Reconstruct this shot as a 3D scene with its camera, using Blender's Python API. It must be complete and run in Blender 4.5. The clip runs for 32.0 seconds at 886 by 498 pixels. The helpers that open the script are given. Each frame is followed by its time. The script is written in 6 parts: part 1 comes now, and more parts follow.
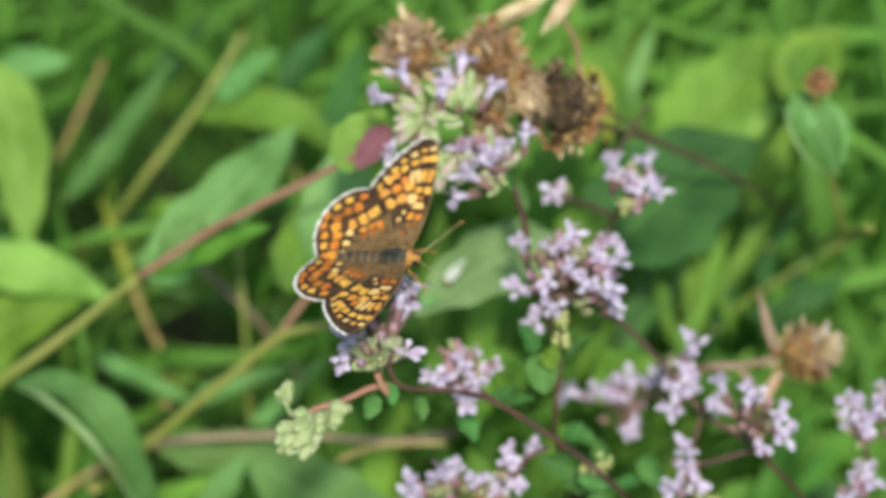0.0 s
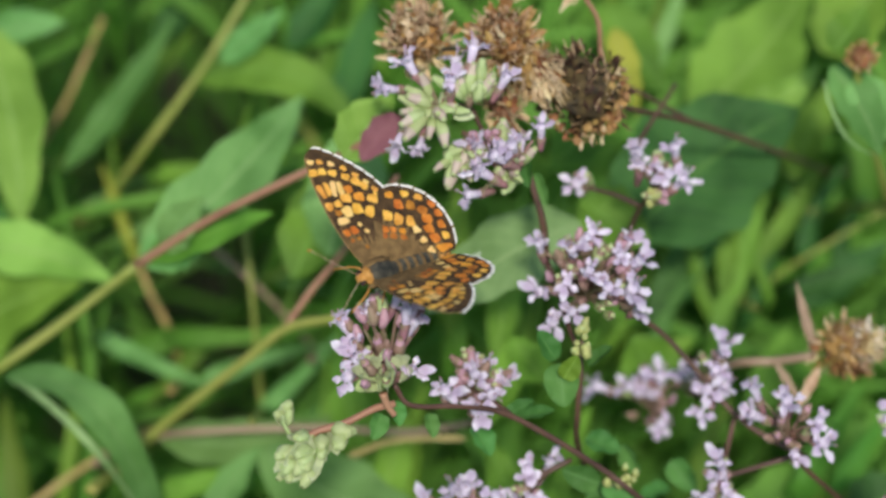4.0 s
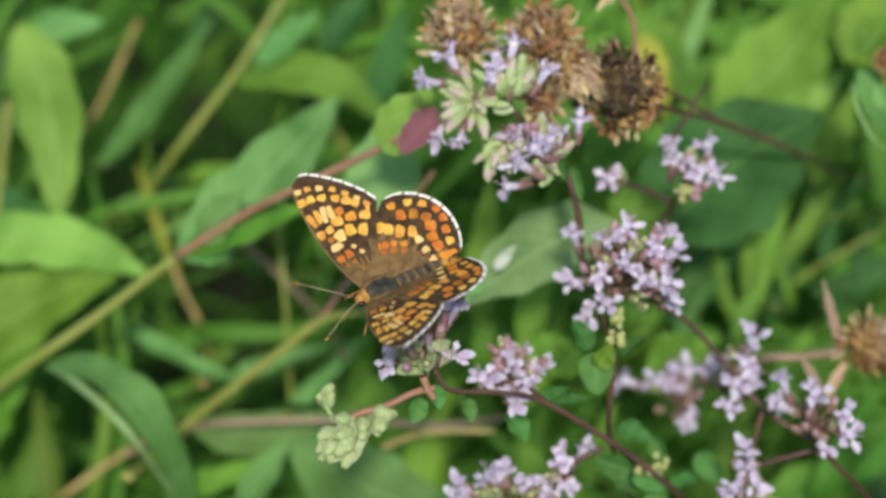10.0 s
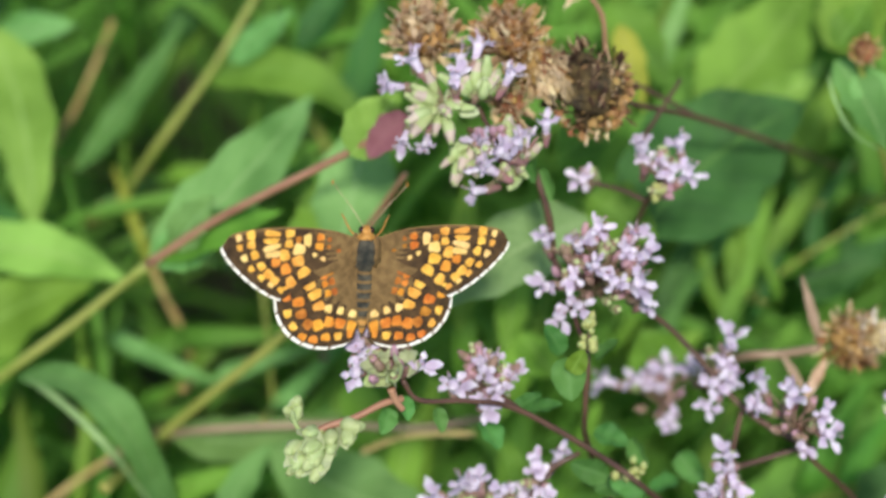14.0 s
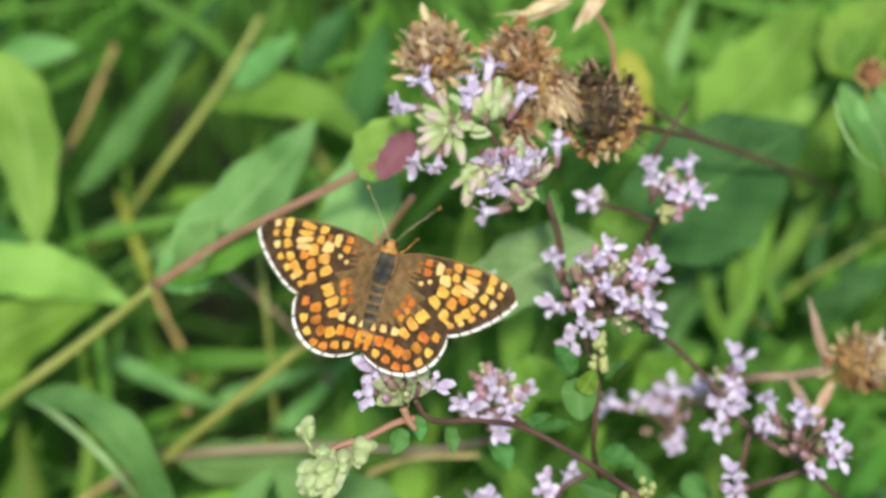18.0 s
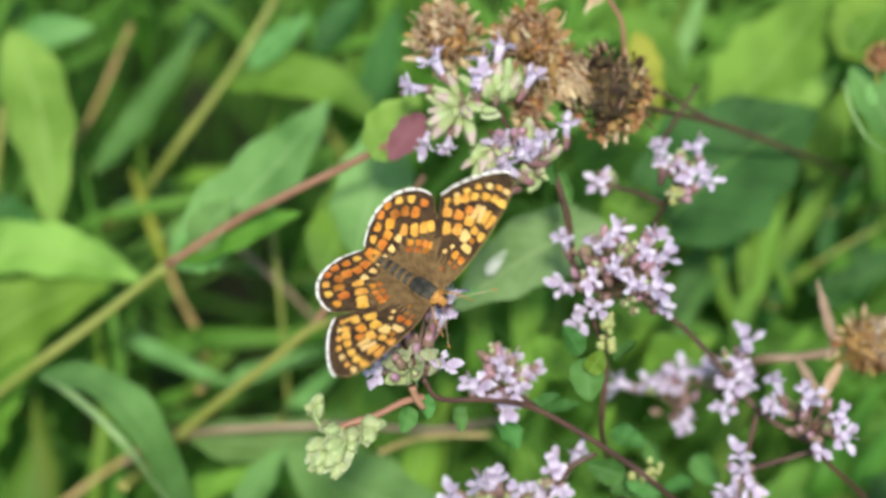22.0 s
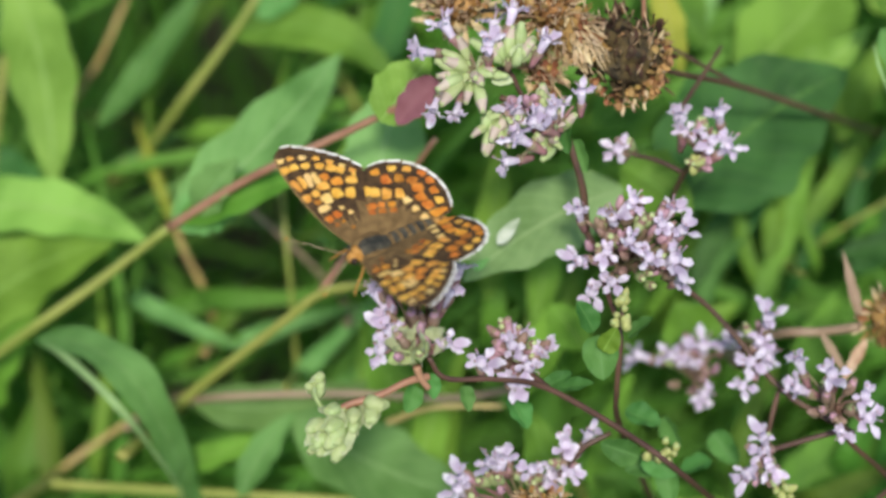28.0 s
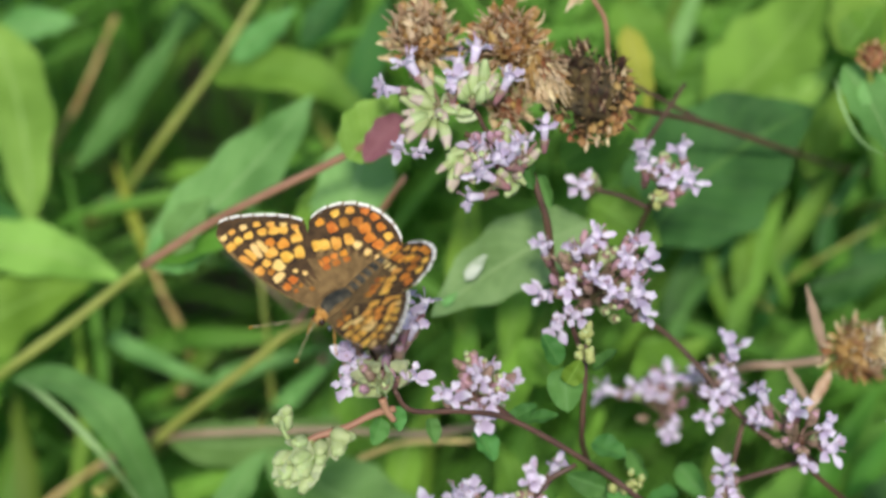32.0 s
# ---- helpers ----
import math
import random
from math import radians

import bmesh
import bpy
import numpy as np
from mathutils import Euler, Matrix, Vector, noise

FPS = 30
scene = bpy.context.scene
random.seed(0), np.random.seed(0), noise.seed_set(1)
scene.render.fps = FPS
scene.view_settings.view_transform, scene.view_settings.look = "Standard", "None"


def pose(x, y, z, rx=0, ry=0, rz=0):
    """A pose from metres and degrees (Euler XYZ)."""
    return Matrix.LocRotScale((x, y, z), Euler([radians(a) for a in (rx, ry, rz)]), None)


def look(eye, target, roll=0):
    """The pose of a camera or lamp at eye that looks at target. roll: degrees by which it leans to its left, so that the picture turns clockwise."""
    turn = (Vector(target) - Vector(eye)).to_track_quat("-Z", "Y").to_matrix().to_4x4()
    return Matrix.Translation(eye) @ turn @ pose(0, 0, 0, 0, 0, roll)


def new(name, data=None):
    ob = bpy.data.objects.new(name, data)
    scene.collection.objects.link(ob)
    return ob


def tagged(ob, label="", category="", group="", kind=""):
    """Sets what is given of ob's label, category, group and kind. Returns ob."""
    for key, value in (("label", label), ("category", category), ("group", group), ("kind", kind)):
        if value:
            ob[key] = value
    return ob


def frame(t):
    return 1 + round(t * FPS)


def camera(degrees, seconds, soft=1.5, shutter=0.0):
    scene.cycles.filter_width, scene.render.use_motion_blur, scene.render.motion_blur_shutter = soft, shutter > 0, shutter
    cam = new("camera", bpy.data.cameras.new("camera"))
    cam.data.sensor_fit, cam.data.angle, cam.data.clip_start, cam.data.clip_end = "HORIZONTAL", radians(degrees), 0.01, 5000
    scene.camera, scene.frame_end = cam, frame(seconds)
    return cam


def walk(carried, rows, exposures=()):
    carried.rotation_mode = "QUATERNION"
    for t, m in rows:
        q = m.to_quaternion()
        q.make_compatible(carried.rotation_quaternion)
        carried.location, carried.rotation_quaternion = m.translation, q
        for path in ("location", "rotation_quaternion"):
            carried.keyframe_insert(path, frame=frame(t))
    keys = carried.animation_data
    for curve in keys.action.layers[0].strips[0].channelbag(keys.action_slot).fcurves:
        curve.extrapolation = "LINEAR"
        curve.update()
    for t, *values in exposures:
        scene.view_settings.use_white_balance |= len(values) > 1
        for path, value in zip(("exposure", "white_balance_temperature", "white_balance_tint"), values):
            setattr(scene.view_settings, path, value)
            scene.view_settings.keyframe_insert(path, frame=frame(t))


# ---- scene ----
# The plan stands on a slanted sheet through the flower heads, tilted to face the camera: millimetres to the right (x),
# up the sheet (y) and off it towards the camera (w). Its middle is 0.42 m over the ground.
TILT = radians(50)
SHEET = Matrix(((1, 0, 0, 0), (0, math.sin(TILT), -math.cos(TILT), 0), (0, math.cos(TILT), math.sin(TILT), 0.42), (0, 0, 0, 1)))
RIGHT, UP, OUT = (Vector(SHEET.col[i][:3]) for i in range(3))


def P(x, y, w):
    return SHEET @ Vector((x / 1000, y / 1000, w / 1000))


cam = camera(18, 32.0, soft=3.0, shutter=0.6)
cam.data.dof.use_dof, cam.data.dof.focus_distance, cam.data.dof.aperture_fstop = True, 0.351, 15
walk(cam, [
    (0, pose(-0.00435, -0.28435, 0.72799, 42.958, -1.197, -0.347)),
    (0.5, pose(-0.00676, -0.28528, 0.72936, 42.856, -1.109, 0.043)),
    (1, pose(-0.00344, -0.28671, 0.72867, 42.891, -0.787, -0.028)),
    (1.5, pose(-0.00188, -0.28819, 0.72963, 42.992, -0.863, -0.039)),
    (2, pose(0.00129, -0.28903, 0.72654, 42.849, -0.823, -0.136)),
    (2.5, pose(-0.00209, -0.27041, 0.72032, 41.283, -0.695, -0.696)),
    (3, pose(-0.00043, -0.26028, 0.71708, 39.808, -0.406, -0.461)),
    (3.5, pose(0.00255, -0.25401, 0.72267, 39.671, 0.156, -0.056)),
    (5.5, pose(0.00058, -0.24321, 0.72145, 39.032, -0.207, -0.031)),
    (6, pose(0.00167, -0.24606, 0.72303, 39.460, 0.026, -0.365)),
    (6.5, pose(0.00205, -0.25051, 0.72301, 39.941, -0.265, -0.168)),
    (7, pose(0.00174, -0.25164, 0.72264, 39.985, -0.278, -0.536)),
    (7.5, pose(-0.00293, -0.25230, 0.72222, 40.072, -0.744, -0.461)),
    (8, pose(-0.00458, -0.25476, 0.72213, 40.087, -0.502, 0.250)),
    (8.5, pose(-0.00497, -0.25633, 0.72325, 40.037, -0.274, 0.256)),
    (9, pose(-0.00559, -0.25568, 0.72455, 40.111, -0.312, 0.238)),
    (9.5, pose(-0.00643, -0.25834, 0.72460, 40.183, -0.450, 0.275)),
    (10, pose(-0.00489, -0.26011, 0.72467, 40.434, -0.621, 0.359)),
    (10.5, pose(-0.00508, -0.25862, 0.72555, 40.562, -0.663, 0.310)),
    (11, pose(-0.00206, -0.25904, 0.72507, 40.703, 0.083, 0.553)),
    (11.5, pose(0.00057, -0.26139, 0.72496, 40.954, 0.436, 0.604)),
    (12, pose(0.00119, -0.25598, 0.72207, 40.355, 0.698, 0.556)),
    (12.5, pose(0.00126, -0.25407, 0.72042, 40.091, 0.553, 0.743)),
    (13, pose(0.00230, -0.25453, 0.71934, 39.681, 0.978, 0.240)),
    (13.5, pose(0.00142, -0.25274, 0.72177, 39.310, 0.578, 0.095)),
    (14, pose(0.00410, -0.25149, 0.72413, 39.602, 0.736, -0.114)),
    (14.5, pose(0.00528, -0.25429, 0.72492, 39.931, 0.807, -0.106)),
    (16.5, pose(0.00113, -0.26013, 0.72563, 41.003, -0.005, -0.385)),
    (17, pose(0.00143, -0.25921, 0.72588, 40.890, 0.107, -0.277)),
    (17.5, pose(0.00192, -0.25839, 0.72511, 40.734, 0.392, -0.393)),
    (18, pose(-0.00155, -0.25383, 0.72349, 40.367, 0.171, -0.451)),
    (18.5, pose(-0.00560, -0.24990, 0.72305, 39.876, -0.207, -0.394)),
    (19, pose(-0.00124, -0.25191, 0.72289, 39.555, -0.137, -0.170)),
    (19.5, pose(0.00327, -0.25231, 0.72420, 39.350, 0.513, -0.120)),
    (20, pose(0.00311, -0.25425, 0.72502, 39.497, 0.654, 0.152)),
    (20.5, pose(0.00257, -0.25564, 0.72608, 39.822, 0.731, 0.079)),
    (21, pose(0.00211, -0.25577, 0.72530, 40.050, 0.635, 0.245)),
    (21.5, pose(0.00008, -0.25651, 0.72498, 40.034, 0.373, 0.134)),
    (22, pose(0.00036, -0.25565, 0.72526, 40.002, 0.353, 0.096)),
    (22.5, pose(0.00338, -0.25510, 0.72432, 39.875, 0.724, -0.349)),
    (23, pose(-0.00093, -0.25455, 0.72575, 39.779, 0.307, -0.433)),
    (23.5, pose(-0.00226, -0.25528, 0.72499, 39.936, -0.069, -0.396)),
    (24, pose(0.00229, -0.25586, 0.72451, 39.840, 0.180, -0.359)),
    (24.5, pose(0.00380, -0.25254, 0.72054, 39.736, 0.207, -0.195)),
    (26.5, pose(-0.00054, -0.23656, 0.71676, 38.230, 0.309, -0.026)),
    (27, pose(0.00178, -0.23602, 0.71684, 38.105, 0.170, 0.502)),
    (27.5, pose(0.00265, -0.23653, 0.71751, 38.046, 0.527, 0.872)),
    (28, pose(0.00432, -0.23957, 0.71830, 38.163, 0.692, 0.983)),
    (28.5, pose(0.00387, -0.24012, 0.72131, 38.631, 0.145, 0.392)),
    (29, pose(0.00160, -0.23931, 0.72084, 39.055, -0.342, 0.012)),
    (29.5, pose(0.00435, -0.23984, 0.72009, 39.139, -0.251, 0.007)),
    (30, pose(0.00463, -0.24151, 0.72003, 39.054, 0.097, 0.117)),
    (30.5, pose(0.00497, -0.24232, 0.72138, 38.960, 0.320, 0.359)),
    (31, pose(0.00610, -0.24194, 0.72164, 39.054, 0.490, 0.341)),
    (31.5, pose(0.00643, -0.24224, 0.72275, 39.157, 0.621, 0.634)),
    (32, pose(0.00954, -0.24462, 0.72064, 39.270, 0.993, 0.789)),
], exposures=[(0, 0.32), (1, 0.15), (2, -0.10), (3, 0.11), (6, 0.08), (9, 0.11), (12, 0.19), (13, 0.27), (17, 0.39), (20, 0.44), (23, 0.39), (24, 0.37), (28, 0.27), (30, 0.19), (32, 0.22)])

# ---- light ----
SUN_EL, SUN_AZ = 57, 178   # degrees above the horizon; clockwise from +y
world = bpy.data.worlds.new("sky")
scene.world = world
world.use_nodes = True
wn = world.node_tree
sky = wn.nodes.new("ShaderNodeTexSky")
sky.sky_type, sky.sun_disc = "NISHITA", False
sky.sun_elevation, sky.sun_rotation = radians(SUN_EL), radians(SUN_AZ)
wn.nodes["Background"].inputs["Strength"].default_value = 0.128
wn.links.new(sky.outputs[0], wn.nodes["Background"].inputs["Color"])
sun_data = bpy.data.lights.new("sun", "SUN")
sun_data.energy, sun_data.angle, sun_data.color = 3.3, radians(5), (1.0, 0.95, 0.87)
sun = new("sun", sun_data)
_d = Vector((math.sin(radians(SUN_AZ)) * math.cos(radians(SUN_EL)), math.cos(radians(SUN_AZ)) * math.cos(radians(SUN_EL)), math.sin(radians(SUN_EL))))
sun.matrix_world = look(_d * 5, (0, 0, 0))


# ---- materials ----
def shade(name, c1, c2, scale=300.0, rough=0.5, bump=0.0, bump_scale=900.0, depth=0.0005, through_light=0.0, spread=0.0, spec=0.4, coords="Object", ramp=(0.35, 0.65)):
    """Two colours mixed by noise, each piece a little different, with fine relief and light that shines through thin tissue."""
    m = bpy.data.materials.new(name)
    m.use_nodes = True
    nt = m.node_tree
    N, K = nt.nodes, nt.links
    b = N["Principled BSDF"]
    tc = N.new("ShaderNodeTexCoord")
    nz = N.new("ShaderNodeTexNoise")
    nz.inputs["Scale"].default_value, nz.inputs["Detail"].default_value = scale, 4
    K.new(tc.outputs[coords], nz.inputs["Vector"])
    cr = N.new("ShaderNodeValToRGB")
    cr.color_ramp.elements[0].position, cr.color_ramp.elements[1].position = ramp
    cr.color_ramp.elements[0].color, cr.color_ramp.elements[1].color = (*c1, 1), (*c2, 1)
    K.new(nz.outputs["Fac"], cr.inputs["Fac"])
    col = cr.outputs["Color"]
    if spread:
        oi = N.new("ShaderNodeObjectInfo")
        geo = N.new("ShaderNodeNewGeometry")
        add = N.new("ShaderNodeMath")
        add.operation = "ADD"
        K.new(oi.outputs["Random"], add.inputs[0])
        K.new(geo.outputs["Random Per Island"], add.inputs[1])
        mr = N.new("ShaderNodeMapRange")
        mr.inputs["From Max"].default_value = 2
        mr.inputs["To Min"].default_value, mr.inputs["To Max"].default_value = 1 - spread, 1 + spread
        K.new(add.outputs[0], mr.inputs["Value"])
        hs = N.new("ShaderNodeHueSaturation")
        K.new(col, hs.inputs["Color"])
        K.new(mr.outputs[0], hs.inputs["Value"])
        mr2 = N.new("ShaderNodeMapRange")
        mr2.inputs["To Min"].default_value, mr2.inputs["To Max"].default_value = 0.5 - spread * 0.07, 0.5 + spread * 0.07
        K.new(oi.outputs["Random"], mr2.inputs["Value"])
        K.new(mr2.outputs[0], hs.inputs["Hue"])
        col = hs.outputs["Color"]
    K.new(col, b.inputs["Base Color"])
    b.inputs["Roughness"].default_value = rough
    b.inputs["Specular IOR Level"].default_value = spec
    if bump:
        nb = N.new("ShaderNodeTexNoise")
        nb.inputs["Scale"].default_value, nb.inputs["Detail"].default_value = bump_scale, 3
        K.new(tc.outputs[coords], nb.inputs["Vector"])
        bp = N.new("ShaderNodeBump")
        bp.inputs["Strength"].default_value, bp.inputs["Distance"].default_value = bump, depth
        K.new(nb.outputs["Fac"], bp.inputs["Height"])
        K.new(bp.outputs[0], b.inputs["Normal"])
    if through_light:
        tr = N.new("ShaderNodeBsdfTranslucent")
        K.new(col, tr.inputs["Color"])
        mx = N.new("ShaderNodeMixShader")
        mx.inputs[0].default_value = through_light
        K.new(b.outputs[0], mx.inputs[1])
        K.new(tr.outputs[0], mx.inputs[2])
        K.new(mx.outputs[0], N["Material Output"].inputs["Surface"])
    return m


def leafy(name, c1, c2, vein, rough=0.6, through_light=0.35, spread=0.2, spec=0.22):
    """Leaf tissue: a pale midrib, curved side veins and mottling, laid out along the leaf by its UV map (u across, v along)."""
    m = shade(name, tuple(v * 0.82 for v in c1), tuple(v * 1.12 for v in c2), scale=95, rough=rough, bump=0.5, bump_scale=230, depth=0.0016, through_light=through_light, spread=spread, spec=spec)
    nt = m.node_tree
    N, K = nt.nodes, nt.links
    b = N["Principled BSDF"]
    src = b.inputs["Base Color"].links[0].from_socket
    uv = N.new("ShaderNodeTexCoord")
    sp = N.new("ShaderNodeSeparateXYZ")
    K.new(uv.outputs["UV"], sp.inputs[0])

    def op(kind, a, bb=None):
        n = N.new("ShaderNodeMath")
        n.operation = kind
        for i, v in enumerate((a, bb)):
            if v is None:
                continue
            if isinstance(v, (int, float)):
                n.inputs[i].default_value = v
            else:
                K.new(v, n.inputs[i])
        return n.outputs[0]
    off = op("ABSOLUTE", op("SUBTRACT", sp.outputs["X"], 0.5))
    rib = op("LESS_THAN", off, 0.022)
    side = op("FRACT", op("SUBTRACT", op("MULTIPLY", sp.outputs["Y"], 9), op("MULTIPLY", off, 5)))
    sv = op("MULTIPLY", op("LESS_THAN", side, 0.10), 0.35)
    fac = op("MAXIMUM", op("MULTIPLY", rib, 0.75), sv)
    mix = N.new("ShaderNodeMix")
    mix.data_type = "RGBA"
    K.new(fac, mix.inputs["Factor"])
    K.new(src, mix.inputs["A"])
    mix.inputs["B"].default_value = (*vein, 1)
    out = mix.outputs["Result"]
    for ln in list(src.links):
        if ln.to_node != mix:
            K.new(out, ln.to_socket)
    return m


GREEN = leafy("leaf_green", (0.092, 0.23, 0.022), (0.15, 0.32, 0.036), (0.19, 0.38, 0.06))
LIME = leafy("leaf_lime_green", (0.19, 0.38, 0.045), (0.28, 0.48, 0.085), (0.32, 0.50, 0.13))
BRIGHT = leafy("leaf_yellow_green", (0.135, 0.28, 0.022), (0.20, 0.37, 0.044), (0.25, 0.42, 0.08))
YELLOWING = leafy("leaf_yellowing", (0.28, 0.33, 0.03), (0.42, 0.42, 0.06), (0.45, 0.44, 0.12))
PALE = leafy("leaf_pale_green", (0.145, 0.35, 0.08), (0.22, 0.44, 0.13), (0.32, 0.52, 0.20), rough=0.65)
# dark leaf green; on the undergrowth it also stands in for deep shade
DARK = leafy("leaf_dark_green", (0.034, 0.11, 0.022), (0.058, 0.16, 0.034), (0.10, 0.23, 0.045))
SAGE = leafy("leaf_sage", (0.10, 0.235, 0.045), (0.155, 0.31, 0.08), (0.22, 0.37, 0.12), rough=0.6)
GLAUCOUS = leafy("leaf_grey_green", (0.22, 0.40, 0.13), (0.30, 0.48, 0.19), (0.34, 0.48, 0.2), rough=0.6)
BLUISH = leafy("oregano_leaf", (0.055, 0.19, 0.036), (0.105, 0.27, 0.06), (0.15, 0.32, 0.09))
GRASS = shade("grass", (0.10, 0.235, 0.025), (0.175, 0.34, 0.052), scale=25, rough=0.6, through_light=0.4, spread=0.5, spec=0.2)
STRAW = shade("straw", (0.36, 0.25, 0.08), (0.48, 0.35, 0.14), scale=120, rough=0.6, spread=0.2, bump=0.3)
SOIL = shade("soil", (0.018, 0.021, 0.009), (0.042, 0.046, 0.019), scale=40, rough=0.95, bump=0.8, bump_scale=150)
STEM_GREEN = shade("stem_green", (0.22, 0.26, 0.045), (0.32, 0.33, 0.08), scale=90, rough=0.5, bump=0.3, spread=0.1)
STEM_RED = shade("stem_red", (0.28, 0.13, 0.08), (0.40, 0.21, 0.13), scale=120, rough=0.5, bump=0.3, spread=0.1)
STEM_DARK = shade("stem_dark", (0.062, 0.032, 0.023), (0.125, 0.066, 0.042), scale=160, rough=0.5, bump=0.3, spread=0.1)
STEM_PINK = shade("stem_pink", (0.25, 0.17, 0.11), (0.33, 0.24, 0.15), scale=120, rough=0.55, bump=0.3)
PURPLE = leafy("leaf_purple", (0.20, 0.065, 0.09), (0.30, 0.12, 0.14), (0.3, 0.12, 0.14), spread=0.05)
PETAL = shade("petal_lilac", (0.60, 0.485, 0.645), (0.88, 0.84, 0.905), scale=420, rough=0.5, through_light=0.35, spread=0.22, spec=0.2)
CALYX = shade("calyx", (0.19, 0.19, 0.08), (0.38, 0.18, 0.20), scale=220, rough=0.6, through_light=0.2, spread=0.25, bump=0.3)
BUDGREEN = shade("bud_green", (0.35, 0.46, 0.16), (0.56, 0.63, 0.33), scale=260, rough=0.6, through_light=0.25, spread=0.15, bump=0.3)
BUDPINK = shade("bud_pink", (0.38, 0.19, 0.25), (0.60, 0.40, 0.44), scale=260, rough=0.6, through_light=0.2, spread=0.2)
BRACTGREEN = shade("bract_green", (0.50, 0.58, 0.30), (0.74, 0.78, 0.54), scale=260, rough=0.55, through_light=0.25, spread=0.15, bump=0.3)
BUDPALE = shade("bud_pale_pink", (0.48, 0.42, 0.30), (0.64, 0.51, 0.46), scale=260, rough=0.6, through_light=0.25, spread=0.2, bump=0.3)
YELLOWBUD = shade("bud_yellow", (0.38, 0.42, 0.12), (0.52, 0.53, 0.22), scale=260, rough=0.6, through_light=0.2, spread=0.15)
HUSK = shade("husk_brown", (0.15, 0.065, 0.02), (0.42, 0.22, 0.08), scale=500, rough=0.7, spread=0.4, bump=0.4)
HUSK_STRAW = shade("husk_straw", (0.50, 0.34, 0.15), (0.80, 0.66, 0.42), scale=420, rough=0.65, spread=0.25, bump=0.3, through_light=0.2)
HUSK_GOLD = shade("husk_gold", (0.24, 0.12, 0.04), (0.52, 0.33, 0.13), scale=450, rough=0.6, spread=0.3, bump=0.4, through_light=0.15)
HUSK_PALE = shade("husk_pale", (0.42, 0.27, 0.12), (0.66, 0.52, 0.32), scale=500, rough=0.7, spread=0.3, bump=0.3)
FLUFF = shade("husk_fluff", (0.60, 0.48, 0.33), (0.88, 0.80, 0.68), scale=420, rough=0.7, spread=0.15, bump=0.3, through_light=0.2)
HUSK_DARK = shade("husk_dark", (0.018, 0.012, 0.008), (0.10, 0.055, 0.025), scale=500, rough=0.8, spread=0.5, bump=0.5)
WING = shade("wing_brown", (0.040, 0.024, 0.012), (0.090, 0.052, 0.022), scale=700, rough=0.75, bump=0.3, bump_scale=4000, spec=0.15)
UNDERSIDE = shade("wing_underside", (0.52, 0.27, 0.09), (0.72, 0.50, 0.24), scale=500, rough=0.8, bump=0.3, bump_scale=4000, spec=0.1)
DUST = shade("wing_dust", (0.120, 0.074, 0.030), (0.215, 0.136, 0.054), scale=900, rough=0.85, bump=0.4, bump_scale=4000, spec=0.1)
CELL_YELLOW = shade("cell_yellow", (0.57, 0.26, 0.034), (0.78, 0.42, 0.08), scale=900, rough=0.7, bump=0.2, bump_scale=5000, spec=0.15, spread=0.15)
CELL_ORANGE = shade("cell_orange", (0.49, 0.155, 0.018), (0.69, 0.275, 0.04), scale=900, rough=0.7, bump=0.2, bump_scale=5000, spec=0.15, spread=0.2)
CELL_BURNT = shade("cell_burnt_orange", (0.26, 0.085, 0.014), (0.46, 0.17, 0.03), scale=900, rough=0.75, bump=0.2, bump_scale=5000, spec=0.1, spread=0.2)
CELL_CREAM = shade("cell_cream", (0.68, 0.42, 0.12), (0.78, 0.53, 0.20), scale=900, rough=0.7, spec=0.15, spread=0.1)
FRINGE = shade("fringe_white", (0.72, 0.69, 0.57), (0.90, 0.88, 0.80), scale=900, rough=0.8, spec=0.1)
BODY = shade("body_fur", (0.030, 0.032, 0.027), (0.10, 0.090, 0.064), scale=900, rough=0.9, bump=0.8, bump_scale=3500, spec=0.1)
FUR_ORANGE = shade("fur_orange", (0.42, 0.19, 0.04), (0.60, 0.32, 0.09), scale=1200, rough=0.9, bump=0.8, bump_scale=3500, spec=0.1)
EYE = shade("eye", (0.02, 0.012, 0.008), (0.05, 0.02, 0.01), scale=1500, rough=0.25)
FLECK = shade("fleck_grey_white", (0.24, 0.31, 0.19), (0.50, 0.54, 0.44), scale=400, rough=0.7)

# ---- building tools ----
AT = {}   # world poses of things and parts while they are put together


def thing(name, at, label, category, group="", turn=None):
    ob = new(name)
    ob.empty_display_size = 0.01
    AT[ob] = Matrix.Translation(at) @ (turn or Matrix())
    ob.matrix_basis = AT[ob]
    return tagged(ob, label, category, group)


def place(ob, parent, m, label=""):
    """Hangs ob under parent at the world pose m."""
    AT[ob] = m
    if parent:
        ob.parent = parent
        ob.matrix_basis = AT[parent].inverted() @ m
    else:
        ob.matrix_basis = m
    return tagged(ob, label)


def mesh_of(name, bm, *mats):
    me = bpy.data.meshes.new(name)
    bm.to_mesh(me)
    bm.free()
    for m in mats:
        me.materials.append(m)
    for p in me.polygons:
        p.use_smooth = True
    return me


def part(name, bm, material, parent, label="", at=None):
    """Links a bmesh drawn in world places as one mesh under parent, with its origin at at (or the parent's own)."""
    m = Matrix.Translation(at) if at is not None else AT[parent].copy()
    bm.transform(m.inverted())
    mats = material if isinstance(material, (list, tuple)) else [material]
    return place(new(name, mesh_of(name, bm, *mats)), parent, m, label)


